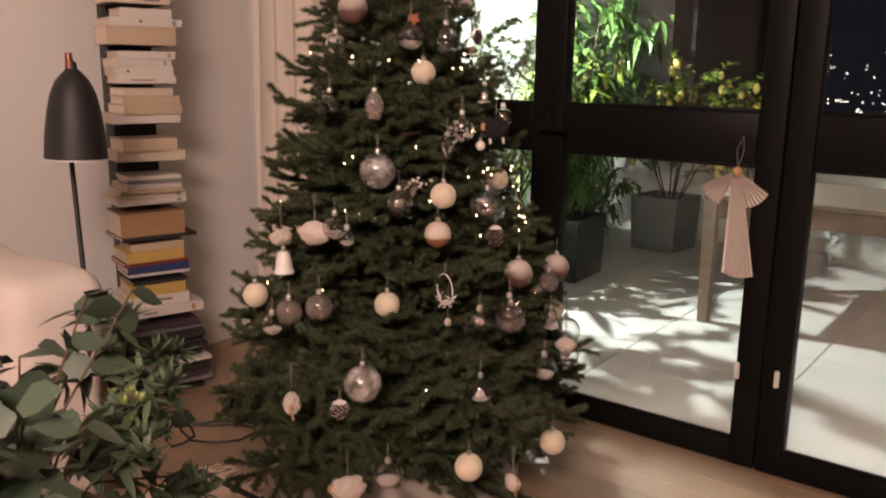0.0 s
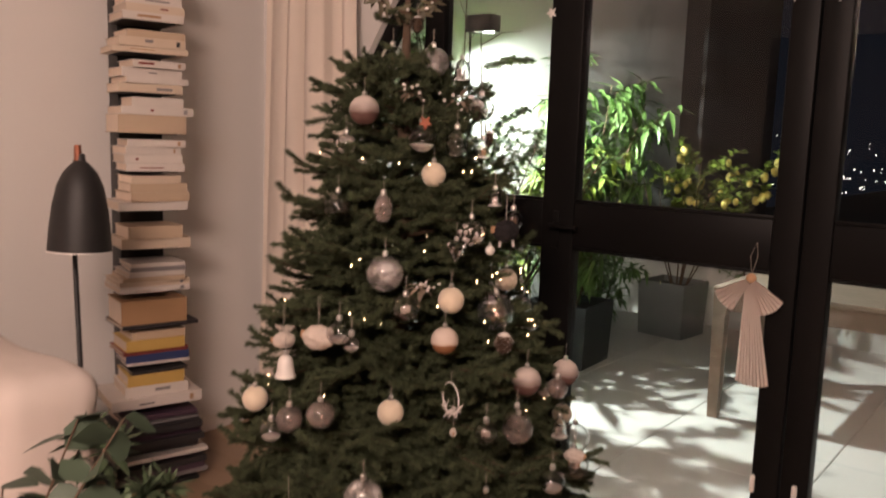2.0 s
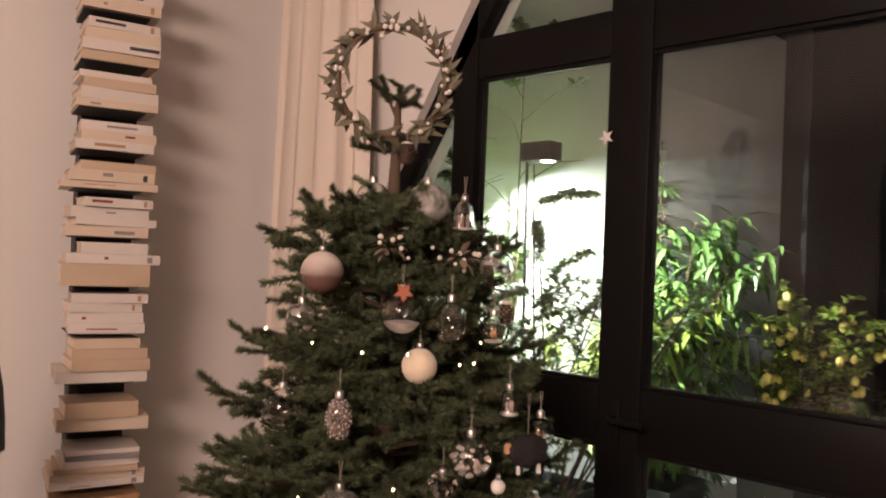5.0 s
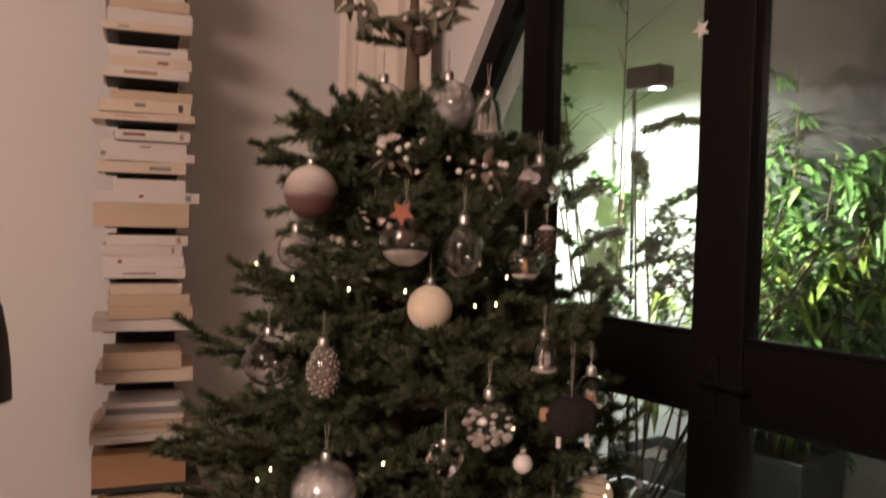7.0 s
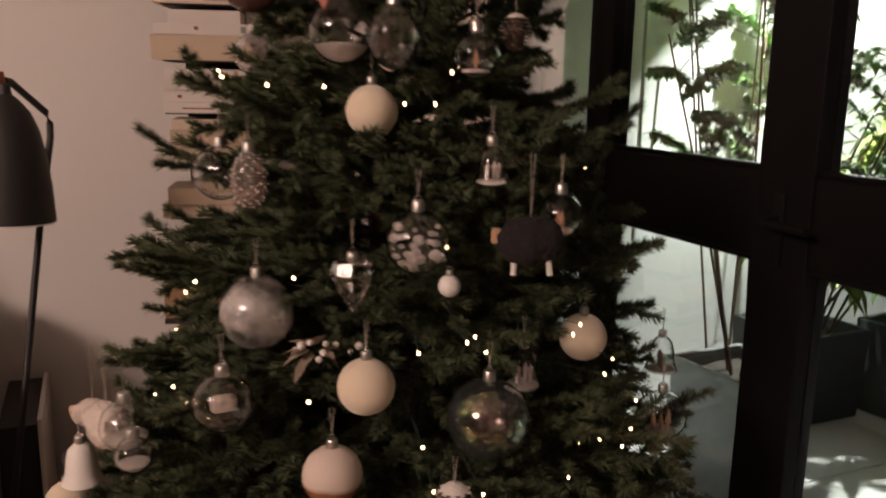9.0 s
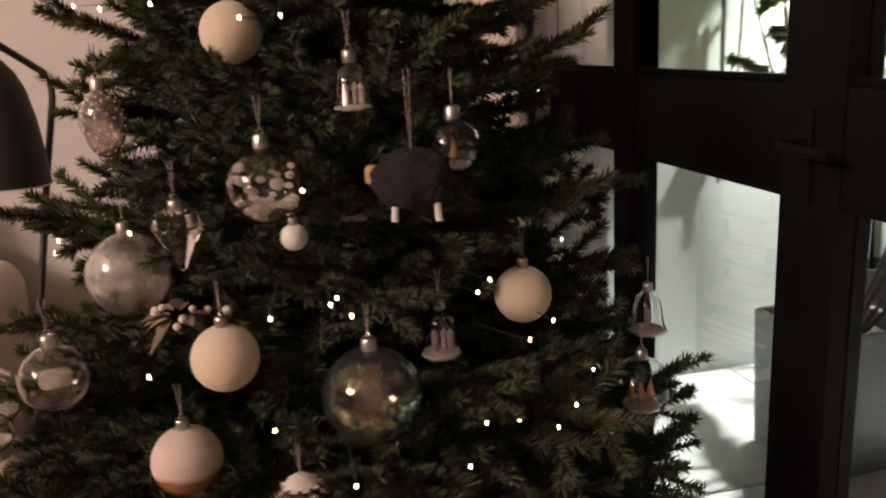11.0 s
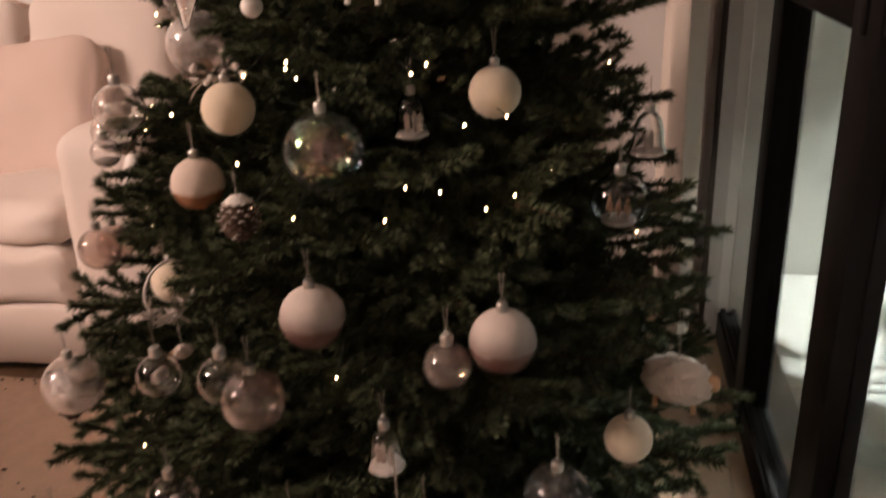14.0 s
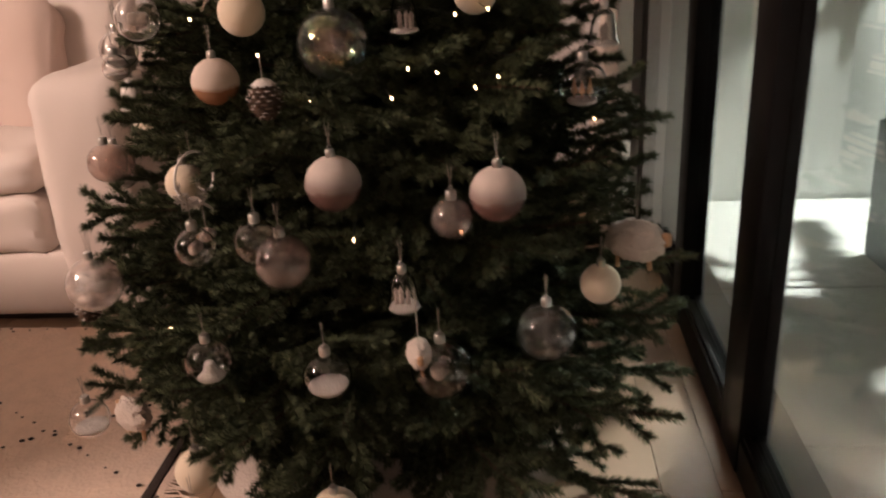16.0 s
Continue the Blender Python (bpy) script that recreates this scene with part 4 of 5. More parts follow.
def shell(r, t=0.0012, n=28, squash=1.0, ribs=0):
    """A hollow blown-glass ball: an outer and an inner skin."""
    bm = lathe(ball_profile(r, 16, squash), n)
    bmesh.ops.reverse_faces(bm, faces=bm.faces[:])
    inner = bmesh.new()
    lathe(ball_profile(r - t, 14, squash), n, inner)
    me = bpy.data.meshes.new("tmp")
    inner.to_mesh(me)
    inner.free()
    bm.from_mesh(me)
    bpy.data.meshes.remove(me)
    if ribs:
        for v in bm.verts:
            a = math.atan2(v.co.y, v.co.x)
            f = 1 + 0.03 * math.cos(ribs * a)
            v.co.x, v.co.y = v.co.x * f, v.co.y * f
    return bm


def cap(t, z, s=1.0):
    part("cap", lathe([(0, 0.012 * s), (0.006 * s, 0.012 * s), (0.0075 * s, 0.010 * s), (0.0075 * s, 0), (0.0068 * s, -0.001), (0, -0.001)], 14, at=(0, 0, z)), SILVER, t, "silver cap")
    pts = [(0.0035 * math.cos(a), 0, z + 0.0145 * s + 0.0035 * math.sin(a)) for a in [k * math.pi / 4 for k in range(9)]]
    part("loop", tube(pts, 0.0006, 4), SILVER, t)


def thread(t, z, h=0.036):
    bm = tube([(0, 0, z), (0.003, 0.001, z + h)], 0.0006, 4)
    tube([(0, 0, z), (-0.003, -0.001, z + h)], 0.0006, 4, bm)
    part("hanger", bm, STRING, t, "thin hanging thread")


def ornament(name, p, label, category="bauble", size=0.035):
    HUNG.append((p, size))
    rnd = random.Random(int(abs(p[0] * 917 + p[1] * 331 + p[2] * 77) * 10))
    return thing(name, Matrix.Translation(p) @ Matrix.Rotation(rnd.uniform(0, 6.28), 4, "Z"), label, category, "tree ornaments")


def cream_ball(p, d):
    t = ornament("bauble", p, "cream velvet ball hanging on the fir tree")
    part("ball", lathe([(a, -b) for a, b in ball_profile(d / 2)], 32), CREAM, t)
    cap(t, d / 2 - 0.001)
    thread(t, d / 2 + 0.016)


def frost_ball(p, d, mat, label):
    t = ornament("bauble", p, label)
    part("ball", lathe([(a, -b) for a, b in ball_profile(d / 2)], 32), mat, t)
    cap(t, d / 2 - 0.001)
    thread(t, d / 2 + 0.016)


def glass_ball(p, d, label, mat=None, fill="", squash=1.0, ribs=0):
    t = ornament("glass_bauble", p, label, size=d / 2)
    r = d / 2
    rnd = random.Random(int(p[2] * 1000))
    part("globe", shell(r, 0.0012, 32, squash, ribs), mat or GLASS, t)
    if fill == "snow":
        prof = [(0, -r * 0.93 * squash)] + [(r * 0.94 * math.sin(a), -r * 0.93 * squash * math.cos(a)) for a in (0.3, 0.6, 0.9, 1.1)] + [(r * 0.4, -r * 0.34), (0, -r * 0.38)]
        part("snow", lathe(prof, 24), SNOW, t, "white artificial snow inside")
    elif fill == "beads":
        for k in range(34):
            bm = bmesh.new()
            u = Vector((rnd.gauss(0, 1), rnd.gauss(0, 1), rnd.gauss(-0.5, 0.8))).normalized() * (r * 0.82)
            bmesh.ops.create_icosphere(bm, subdivisions=1, radius=rnd.uniform(0.003, 0.008), matrix=Matrix.Translation(u) @ Matrix.Diagonal((1.3, 0.8, 1, 1)))
            part("bead", bm, SNOW, t)
    elif fill == "scene":
        bm = lathe([(0, -r * 0.72), (r * 0.6, -r * 0.72), (r * 0.6, -r * 0.60), (0, -r * 0.55)], 18)
        part("snow", bm, SNOW, t)
        for k in range(3):
            x = (k - 1) * r * 0.32
            part("little_tree", lathe([(0, r * (0.30 - 0.15 * (k % 2))), (r * 0.15, -r * 0.35), (r * 0.05, -r * 0.35), (r * 0.04, -r * 0.58), (0, -r * 0.58)], 8, at=(x, 0, 0)), PALEWOOD, t, "tiny wooden tree inside")
    elif fill == "bell":
        part("little_bell", lathe([(0, r * 0.1), (r * 0.2, 0.0), (r * 0.34, -r * 0.4), (r * 0.6, -r * 0.66), (0, -r * 0.6)], 18), SNOW, t, "white bell inside")
    elif fill == "figure":
        part("felt_shape", soft_box(r * 0.9, r * 0.45, r * 0.55, r * 0.2, 6, r * 0.06, r * 0.03, 3, 60), FELT, t, "white felt shape inside")
    elif fill == "dots":
        bm = bmesh.new()
        for k in range(110):
            h = 0.94 - 1.88 * (k + 0.5) / 110
            a, w = k * 2.39996, math.sqrt(1 - h * h)
            if (k // 7) % 4 == 3:
                continue
            bmesh.ops.create_icosphere(bm, subdivisions=1, radius=0.0016, matrix=Matrix.Translation((r * w * math.cos(a), r * w * math.sin(a), r * squash * h)))
        part("bead_pattern", bm, SNOW, t, "rows of raised white beads")
    elif fill == "flakes":
        bm = bmesh.new()
        for k in range(11):
            u = Vector((rnd.gauss(0, 1), rnd.gauss(0, 1), rnd.gauss(0, 1))).normalized() * (r * 0.955)
            bmesh.ops.create_icosphere(bm, subdivisions=1, radius=rnd.uniform(0.25, 0.5) * r, matrix=Matrix.Translation(u * 0.94) @ u.to_track_quat("Z", "Y").to_matrix().to_4x4() @ Matrix.Diagonal((1, 0.75, 0.05, 1)))
        part("flake_layer", bm, PEARL, t, "white flakes inside the glass")
    cap(t, r * squash - 0.001, 1.15)
    thread(t, r * squash + 0.017)
    return t


def cone_ornament(p, w, h, snow=True, label="brown pine cone tipped with snow"):
    t = ornament("pine_cone", p, label, "pine cone")
    part("core", lathe([(0, h / 2), (w * 0.2, h * 0.4), (w * 0.33, 0), (w * 0.25, -h * 0.4), (0, -h / 2)], 10), CONESCALE, t)
    v, f, sv, sf = [], [], [], []
    rows = 9
    for j in range(rows):
        k = (j + 0.5) / rows
        r = w / 2 * math.sin(math.pi * (0.16 + 0.78 * k)) ** 0.7
        n = 9
        for i in range(n):
            a = 2 * math.pi * (i + 0.5 * (j % 2)) / n
            c = Vector((math.cos(a) * r * 0.55, math.sin(a) * r * 0.55, h * (0.46 - 0.92 * k)))
            d = Vector((math.cos(a), math.sin(a), -0.35)).normalized()
            leaf_faces(v, f, c, d, Vector((0, 0, 1)), r * 0.62, w * 0.26, -0.25, -0.25)
            if snow and (k < 0.45 or (i + j) % 3 == 0):
                leaf_faces(sv, sf, c + d * r * 0.34 + Vector((0, 0, 0.0016)), d, Vector((0, 0, 1)), r * 0.30, w * 0.20, -0.25, -0.25)
    raw("scale_layer", v, f, CONESCALE, t)
    if snow:
        raw("snow", sv, sf, SNOW, t, "white snow on the scale tips")
        part("snow_top", lathe([(0, h * 0.54), (w * 0.2, h * 0.5), (w * 0.33, h * 0.40), (w * 0.2, h * 0.38), (0, h * 0.38)], 14), SNOW, t)
    thread(t, h * 0.52)


def bell_ornament(p, w, glassy, label):
    t = ornament("bell_ornament", p, label, "bell")
    h = w * 1.15
    prof = [(0, h / 2), (w * 0.16, h * 0.47), (w * 0.30, h * 0.34), (w * 0.37, h * 0.1), (w * 0.40, -h * 0.2), (w * 0.5, -h * 0.42)]
    t2 = 0.0014
    inner = [(max(0.0, a - t2), b - t2) for a, b in prof[::-1]]
    part("bell", lathe([(a, b) for a, b in prof + inner][::-1], 28), GLASS if glassy else WHITEPLASTIC, t)
    part("base" if glassy else "clapper", lathe([(0, -h * 0.36), (w * 0.42, -h * 0.38), (w * 0.44, -h * 0.43), (0, -h * 0.43)] if glassy else [(0, -h * 0.4), (w * 0.08, -h * 0.45), (0, -h * 0.52)], 20), SNOW if glassy else SILVER, t)
    if glassy:
        for x, s in ((-0.13, 0.9), (0.08, 1.2), (0.22, 0.8)):
            part("little_house", lathe([(0, h * 0.1 * s), (w * 0.10, -h * 0.06), (w * 0.07, -h * 0.06), (w * 0.07, -h * 0.37), (0, -h * 0.37)], 4, at=(x * w, 0, 0)), FELT, t, "tiny pale house inside", shade=False)
    cap(t, h / 2 - 0.001)
    thread(t, h / 2 + 0.014)


def felt_shape(p, s, mat, label, legs=True, turn=None):
    t = ornament("felt_ornament", p, label, "felt ornament")
    if turn is not None:
        t.matrix_world = pose(*p, 0, 0, turn)
    bm = bmesh.new()
    bmesh.ops.create_icosphere(bm, subdivisions=4, radius=1)
    for v in bm.verts:
        c = v.co.copy()
        f = 1 + 0.16 * noise.noise(c * 2.3 + Vector(p) * 9) + 0.10 * noise.noise(c * 7)
        v.co = Vector((c.x * s * 0.5, c.y * s * 0.30, c.z * s * 0.36)) * f
    part("body", bm, mat, t)
    part("tip", soft_box(s * 0.17, s * 0.14, s * 0.24, s * 0.06, 6, 0, 0.001, 2, 40), PALEWOOD, t, "small wooden end piece").location = (s * 0.50, 0, s * 0.06)
    if legs:
        for x in (-0.28, 0.22):
            part("peg", tube([(x * s, 0, -s * 0.20), (x * s * 1.1, 0.004, -s * 0.52)], s * 0.045, 8), PALEWOOD if mat is FELT else WHITEPLASTIC, t, "short peg")
    thread(t, s * 0.3, 0.09)


CREAMS = [((-1.676, 2.046, 1.347), 0.072), ((-1.56, 2.00, 0.995), 0.076), ((-1.624, 2.374, 1.003), 0.074), ((-1.625, 1.825, 0.69), 0.074),
          ((-1.954, 1.616, 0.704), 0.072), ((-1.24, 2.14, 0.262), 0.077), ((-1.355, 1.870, 0.250), 0.080), ((-1.501, 2.573, 0.529), 0.069)]
for p, d in CREAMS:
    cream_ball(p, d)
frost_ball((-1.835, 1.914, 1.526), 0.088, FROST, "white flocked ball fading to rose below")
frost_ball((-1.393, 2.159, 0.756), 0.087, FROST, "white flocked ball fading to rose below")
frost_ball((-1.406, 2.407, 0.728), 0.087, FROST, "white flocked ball fading to rose below")
frost_ball((-1.537, 1.947, 0.890), 0.078, HATPAINT, "white-topped copper glass ball")
glass_ball((-1.718, 1.89, 1.064), 0.106, "large milky clear glass ball", MILKY)
star = glass_ball((-1.693, 2.008, 1.453), 0.088, "clear glass ball with snow and an orange star", None, "snow")
bm = bmesh.new()
ring = [bm.verts.new((0.020 * (1 if i % 2 == 0 else 0.48) * math.cos(math.pi * i / 5), -0.004, 0.020 * (1 if i % 2 == 0 else 0.48) * math.sin(math.pi * i / 5))) for i in range(10)]
fc = bm.faces.new(ring)
ext = bmesh.ops.extrude_face_region(bm, geom=[fc])["geom"]
for g in ext:
    if isinstance(g, bmesh.types.BMVert):
        g.co.y += 0.008
bmesh.ops.recalc_face_normals(bm, faces=bm.faces[:])
so = part("star", bm, ORANGE, star, "small orange felt star", shade=False)
so.matrix_world = pose(-1.655, 1.975, 1.496, 0, 18, 62)
glass_ball((-1.544, 2.064, 1.187), 0.083, "clear glass ball filled with white pebbles", None, "beads")
glass_ball((-1.51, 2.155, 0.946), 0.112, "large iridescent clear glass ball", IRID)
glass_ball((-1.87, 2.07, 1.690), 0.076, "clear glass ball with tiny trees near the treetop", None, "scene")
glass_ball((-1.764, 2.135, 1.680), 0.094, "ribbed milky glass ball near the treetop", MILKY, "", 1.0, 16)
glass_ball((-1.892, 1.87, 1.244), 0.086, "clear ribbed glass ball", None, "", 1.0, 14)
glass_ball((-1.928, 1.935, 1.426), 0.066, "clear ribbed glass ball", None, "flakes", 1.0, 12)
glass_ball((-1.725, 1.885, 1.250), 0.050, "elongated glass ornament with white beaded pattern", ROSEGLASS, "dots", 1.65)
glass_ball((-1.595, 2.048, 1.441), 0.062, "clear glass teardrop ornament", None, "", 1.35, 18)
glass_ball((-1.578, 2.156, 1.423), 0.062, "clear glass ball with tiny trees", None, "scene")
glass_ball((-1.675, 2.27, 1.55), 0.080, "clear glass ball dusted with snow", None, "flakes")
for p, d, fill, mat in (((-1.282, 2.143, 0.487), 0.075, "snow", None), ((-1.360, 1.925, 0.465), 0.079, "bell", None), ((-1.362, 2.074, 0.642), 0.088, "", ROSEGLASS),
                        ((-1.348, 2.043, 0.680), 0.071, "", None), ((-1.391, 2.337, 0.696), 0.065, "", ROSEGLASS), ((-1.398, 2.478, 0.494), 0.098, "", FOG),
                        ((-1.640, 2.550, 0.840), 0.085, "scene", None),
                        ((-1.538, 2.27, 1.213), 0.062, "scene", None), ((-1.553, 1.645, 0.521), 0.104, "", MILKY),
                        ((-1.374, 1.933, 0.664), 0.064, "figure", None),
                        ((-1.799, 1.608, 0.683), 0.075, "", ROSEGLASS), ((-1.709, 1.638, 0.709), 0.077, "", ROSEGLASS), 
                        ((-1.713, 1.707, 0.923), 0.070, "snow", None), ((-1.451, 1.632, 0.292), 0.073, "snow", None), ((-1.851, 1.589, 0.641), 0.063, "snow", None),
                        ((-1.575, 1.819, 0.992), 0.075, "figure", None), ((-1.673, 1.714, 0.897), 0.049, "snow", None), ((-1.309, 2.315, 0.482), 0.095, "figure", None)):
    word = {"snow": "clear glass ball holding white snow", "figure": "clear glass ball with a white felt shape", "flakes": "glass ball with white flakes inside", "scene": "clear glass ball with tiny wooden trees", "bell": "clear glass ball with a white bell inside", "": "plain clear blown glass ball"}[fill]
    glass_ball(p, d, "rose-tinted blown " + word.replace("clear ", "").replace("plain ", "") if mat is ROSEGLASS else word, mat, fill)
for p, w, h in (((-1.416, 2.065, 0.882), 0.052, 0.062), ((-1.651, 2.216, 1.534), 0.042, 0.055), ((-1.80, 2.10, 1.79), 0.045, 0.05), ((-1.593, 1.596, 0.449), 0.05, 0.055), ((-1.61, 2.23, 1.455), 0.042, 0.05)):
    cone_ornament(p, w, h)
bell_ornament((-1.602, 2.257, 0.975), 0.056, True, "small glass bell with pale houses inside")
bell_ornament((-1.535, 2.162, 1.284), 0.046, True, "small glass dome with pale houses inside")
bell_ornament((-1.649, 2.131, 1.654), 0.056, True, "clear glass dome ornament near the treetop")
bell_ornament((-1.334, 2.262, 0.603), 0.055, True, "small glass bell with pale houses inside")
bell_ornament((-1.700, 2.590, 0.925), 0.058, True, "small glass dome at the side of the tree")
bell_ornament((-1.858, 1.644, 0.812), 0.060, False, "white enamel bell ornament")
felt_shape((-1.530, 2.220, 1.182), 0.090, DARKFELT, "dark felt ornament with pale pegs on strings", turn=-112)
felt_shape((-1.635, 2.649, 0.551), 0.110, FELT, "white felt ornament with small pegs")
felt_shape((-1.60, 1.63, 0.20), 0.098, FELT, "white felt ornament with small pegs")
felt_shape((-1.729, 1.546, 0.449), 0.080, FELT, "fluffy white felt ornament")
felt_shape((-1.290, 2.285, 0.520), 0.062, FELT, "white felt ornament with small pegs")
felt_shape((-1.769, 1.684, 0.903), 0.092, FELT, "fluffy white felt ornament", False)
felt_shape((-1.233, 1.912, 0.225), 0.064, FELT, "fluffy white felt ornament")
felt_shape((-1.471, 1.914, 0.647), 0.032, FELT, "tiny white felt ornament", False)
felt_shape((-1.89, 1.665, 0.877), 0.064, FELT, "fluffy white felt ornament", False)

gem = ornament("gem_ornament", (-1.526, 1.972, 1.150), "clear cut-glass drop ornament", "glass drop")
part("drop", lathe([(0, -0.042), (0.004, -0.038), (0.028, 0.008), (0.022, 0.022), (0.0, 0.024)], 8), GLASS, gem, shade=False)
cap(gem, 0.022)
thread(gem, 0.038)
jingle = ornament("jingle_bell", (-1.491, 2.086, 1.140), "small white jingle bell", "bell")
part("bell", lathe([(a, -b) for a, b in ball_profile(0.014)], 20), WHITEPLASTIC, jingle)
cap(jingle, 0.013, 0.6)


def ring_ornament(p, r):
    t = ornament("ring_ornament", p, "white metal ring with frosted leaves and berries", "ring ornament")
    rnd = random.Random(8)
    part("ring", tube([(r * math.cos(a), 0, r * math.sin(a)) for a in [k * math.pi / 16 for k in range(33)]], 0.0022, 6), WHITEPLASTIC, t)
    v, f = [], []
    for k in range(46):
        a = rnd.uniform(math.pi * 1.1, math.pi * 1.9)
        c = Vector((r * math.cos(a), 0, r * math.sin(a)))
        d = Vector((rnd.gauss(0, 1), rnd.gauss(0, 0.7), rnd.gauss(0.2, 0.8))).normalized()
        leaf_faces(v, f, c, d, Vector((0, 1, 0.2)), rnd.uniform(0.014, 0.026), 0.007, 0.3, 0.1)
    raw("foliage", v, f, SNOW, t, "frosted little leaves")
    thread(t, r)


ring_ornament((-1.478, 1.907, 0.745), 0.044)


SPRIGLEAF = vary(material("dusty_leaf", (0.26, 0.20, 0.15), 0.8, fine=120, bump=0.3, mix=0.6, scale=30), 0.3)


def frosted_sprig(p, seed):
    """A sprig of pale leaves and white berries tucked into the tree."""
    rnd = random.Random(seed)
    t = ornament("frosted_sprig", p, "frosted sprig with pale leaves and white berries", "sprig")
    v, f = [], []
    for k in range(12):
        d = Vector((rnd.gauss(0, 1), rnd.gauss(0, 1), rnd.gauss(-0.2, 0.5))).normalized()
        leaf_faces(v, f, d * 0.012, d, Vector((0, 0, 1)), rnd.uniform(0.025, 0.045), 0.018, 0.25, 0.25)
    raw("foliage", v, f, SPRIGLEAF, t, "dusty brown frosted leaves", True)
    for k in range(9):
        bm = bmesh.new()
        bmesh.ops.create_icosphere(bm, subdivisions=2, radius=rnd.uniform(0.004, 0.006), matrix=Matrix.Translation((rnd.gauss(0, 0.022), rnd.gauss(0, 0.022), rnd.gauss(0.006, 0.012))))
        part("berry", bm, SNOW, t, "white berry")


for i, p in enumerate(((-1.656, 2.132, 1.567), (-1.745, 2.02, 1.585), (-1.63, 1.95, 1.03))):
    frosted_sprig(p, 60 + i)

# wreath on the treetop
wreath = thing("wreath", pose(-1.834, 2.082, 1.945, 8, 0, 52), "mistletoe wreath with grey-green leaves and white berries", "wreath")
part("hoop", tube([(0.118 * math.cos(a), 0.004 * math.sin(5 * a), 0.118 * math.sin(a)) for a in [k * math.pi / 20 for k in range(41)]], 0.006, 6), TWIG, wreath)
rw = random.Random(3)
v, f = [], []
for k in range(180):
    a = 2 * math.pi * k / 180 + rw.uniform(-0.05, 0.05)
    c = Vector((0.118 * math.cos(a), rw.uniform(-0.008, 0.008), 0.118 * math.sin(a)))
    d = (Vector((-math.sin(a), 0, math.cos(a))) * rw.choice((1, 1, 1, -0.5)) + Vector((math.cos(a), 0, math.sin(a))) * rw.gauss(0.35, 0.5) + Vector((0, rw.gauss(0, 0.4), 0))).normalized()
    leaf_faces(v, f, c, d, Vector((0, -1, 0.2)), rw.uniform(0.034, 0.062), rw.uniform(0.011, 0.015), 0.3, 0.2)
WREATHLEAF = vary(material("mistletoe_leaf", (0.11, 0.096, 0.058), 0.6, fine=60, bump=0.2, mix=0.5), 0.35)
raw("foliage", v, f, WREATHLEAF, wreath, "grey-green slender leaves", True)
for k in range(46):
    a = rw.uniform(0, 2 * math.pi)
    bm = bmesh.new()
    bmesh.ops.create_icosphere(bm, subdivisions=2, radius=rw.uniform(0.004, 0.0065), matrix=Matrix.Translation((0.118 * math.cos(a) + rw.gauss(0, 0.01), -0.012 + rw.gauss(0, 0.006), 0.118 * math.sin(a) + rw.gauss(0, 0.01))))
    part("berry", bm, SNOW, wreath, "white berry")


# pleated paper figure and stars hung on the window frame
paper = thing("paper_ornament", pose(-0.985, 2.835, 0.0, 0, 0, 4), "white pleated paper ornament hanging on the window frame", "paper ornament")


def fan(top, w0, w1, z0, z1, pleats, skew=0.0):
    bm = bmesh.new()
    up, low = [], []
    for i in range(pleats * 2 + 1):
        u = i / (pleats * 2) - 0.5
        y = 0.008 * (i % 2) - 0.004
        up.append(bm.verts.new((top + u * w0, y * 0.4, z1)))
        low.append(bm.verts.new((top + u * w1 + skew, y * 1.6, z0 + 0.05 * abs(u) ** 2)))
    for i in range(pleats * 2):
        bm.faces.new((low[i], low[i + 1], up[i + 1], up[i]))
    ret = bmesh.ops.solidify(bm, geom=bm.faces[:], thickness=0.0012)
    return bm


PAPERWHITE = material("white_paper", (0.72, 0.60, 0.54), 0.85, fine=300, bump=0.15, mix=0.12)
part("skirt", fan(0.0, 0.035, 0.105, 0.685, 1.02, 9, 0.03), PAPERWHITE, paper, shade=False)
for sgn in (-1, 1):
    w = part("wing", fan(0.0, 0.02, 0.088, -0.112, 0.0, 7), PAPERWHITE, paper, shade=False)
    w.matrix_local = Matrix.Translation((0.01 * sgn, -0.008, 1.03)) @ Matrix.Rotation(radians(-38 if sgn > 0 else 44), 4, "Y")
bm = bmesh.new()
bmesh.ops.create_uvsphere(bm, u_segments=16, v_segments=10, radius=0.017, matrix=Matrix.Translation((0, 0, 1.04)))
part("bead", bm, PALEWOOD, paper, "wooden bead")
bm = tube([(0.0, 0, 1.05), (0.012, 0.01, 1.11), (0.004, 0.025, 1.155)], 0.001, 4)
tube([(0.0, 0, 1.05), (-0.010, 0.01, 1.11), (0.004, 0.025, 1.155)], 0.001, 4, bm)
part("hanger", bm, STRING, paper)


def window_star(x, z):
    t = thing("window_star", pose(x, 2.868, z, 0, 12, 0), "small white paper star on the window frame", "star", "window stars")
    bm = bmesh.new()
    ring = [bm.verts.new((0.026 * (1 if i % 2 else 0.42) * math.sin(math.pi * i / 5), -0.003, 0.026 * (1 if i % 2 else 0.42) * math.cos(math.pi * i / 5))) for i in range(10)]
    c0, c1 = bm.verts.new((0, -0.008, 0)), bm.verts.new((0, 0.002, 0))
    for i in range(10):
        bm.faces.new((c0, ring[(i + 1) % 10], ring[i]))
        bm.faces.new((c1, ring[i], ring[(i + 1) % 10]))
    part("star", bm, WHITEPLASTIC, t, shade=False)


for x, z in ((-0.93, 1.93), (-0.80, 1.922), (-1.80, 1.93)):
    window_star(x, z)

# string of lights winding up the tree
lights = thing("string_lights", (AX, AY, 0), "string of small warm white lights in the tree", "fairy lights")
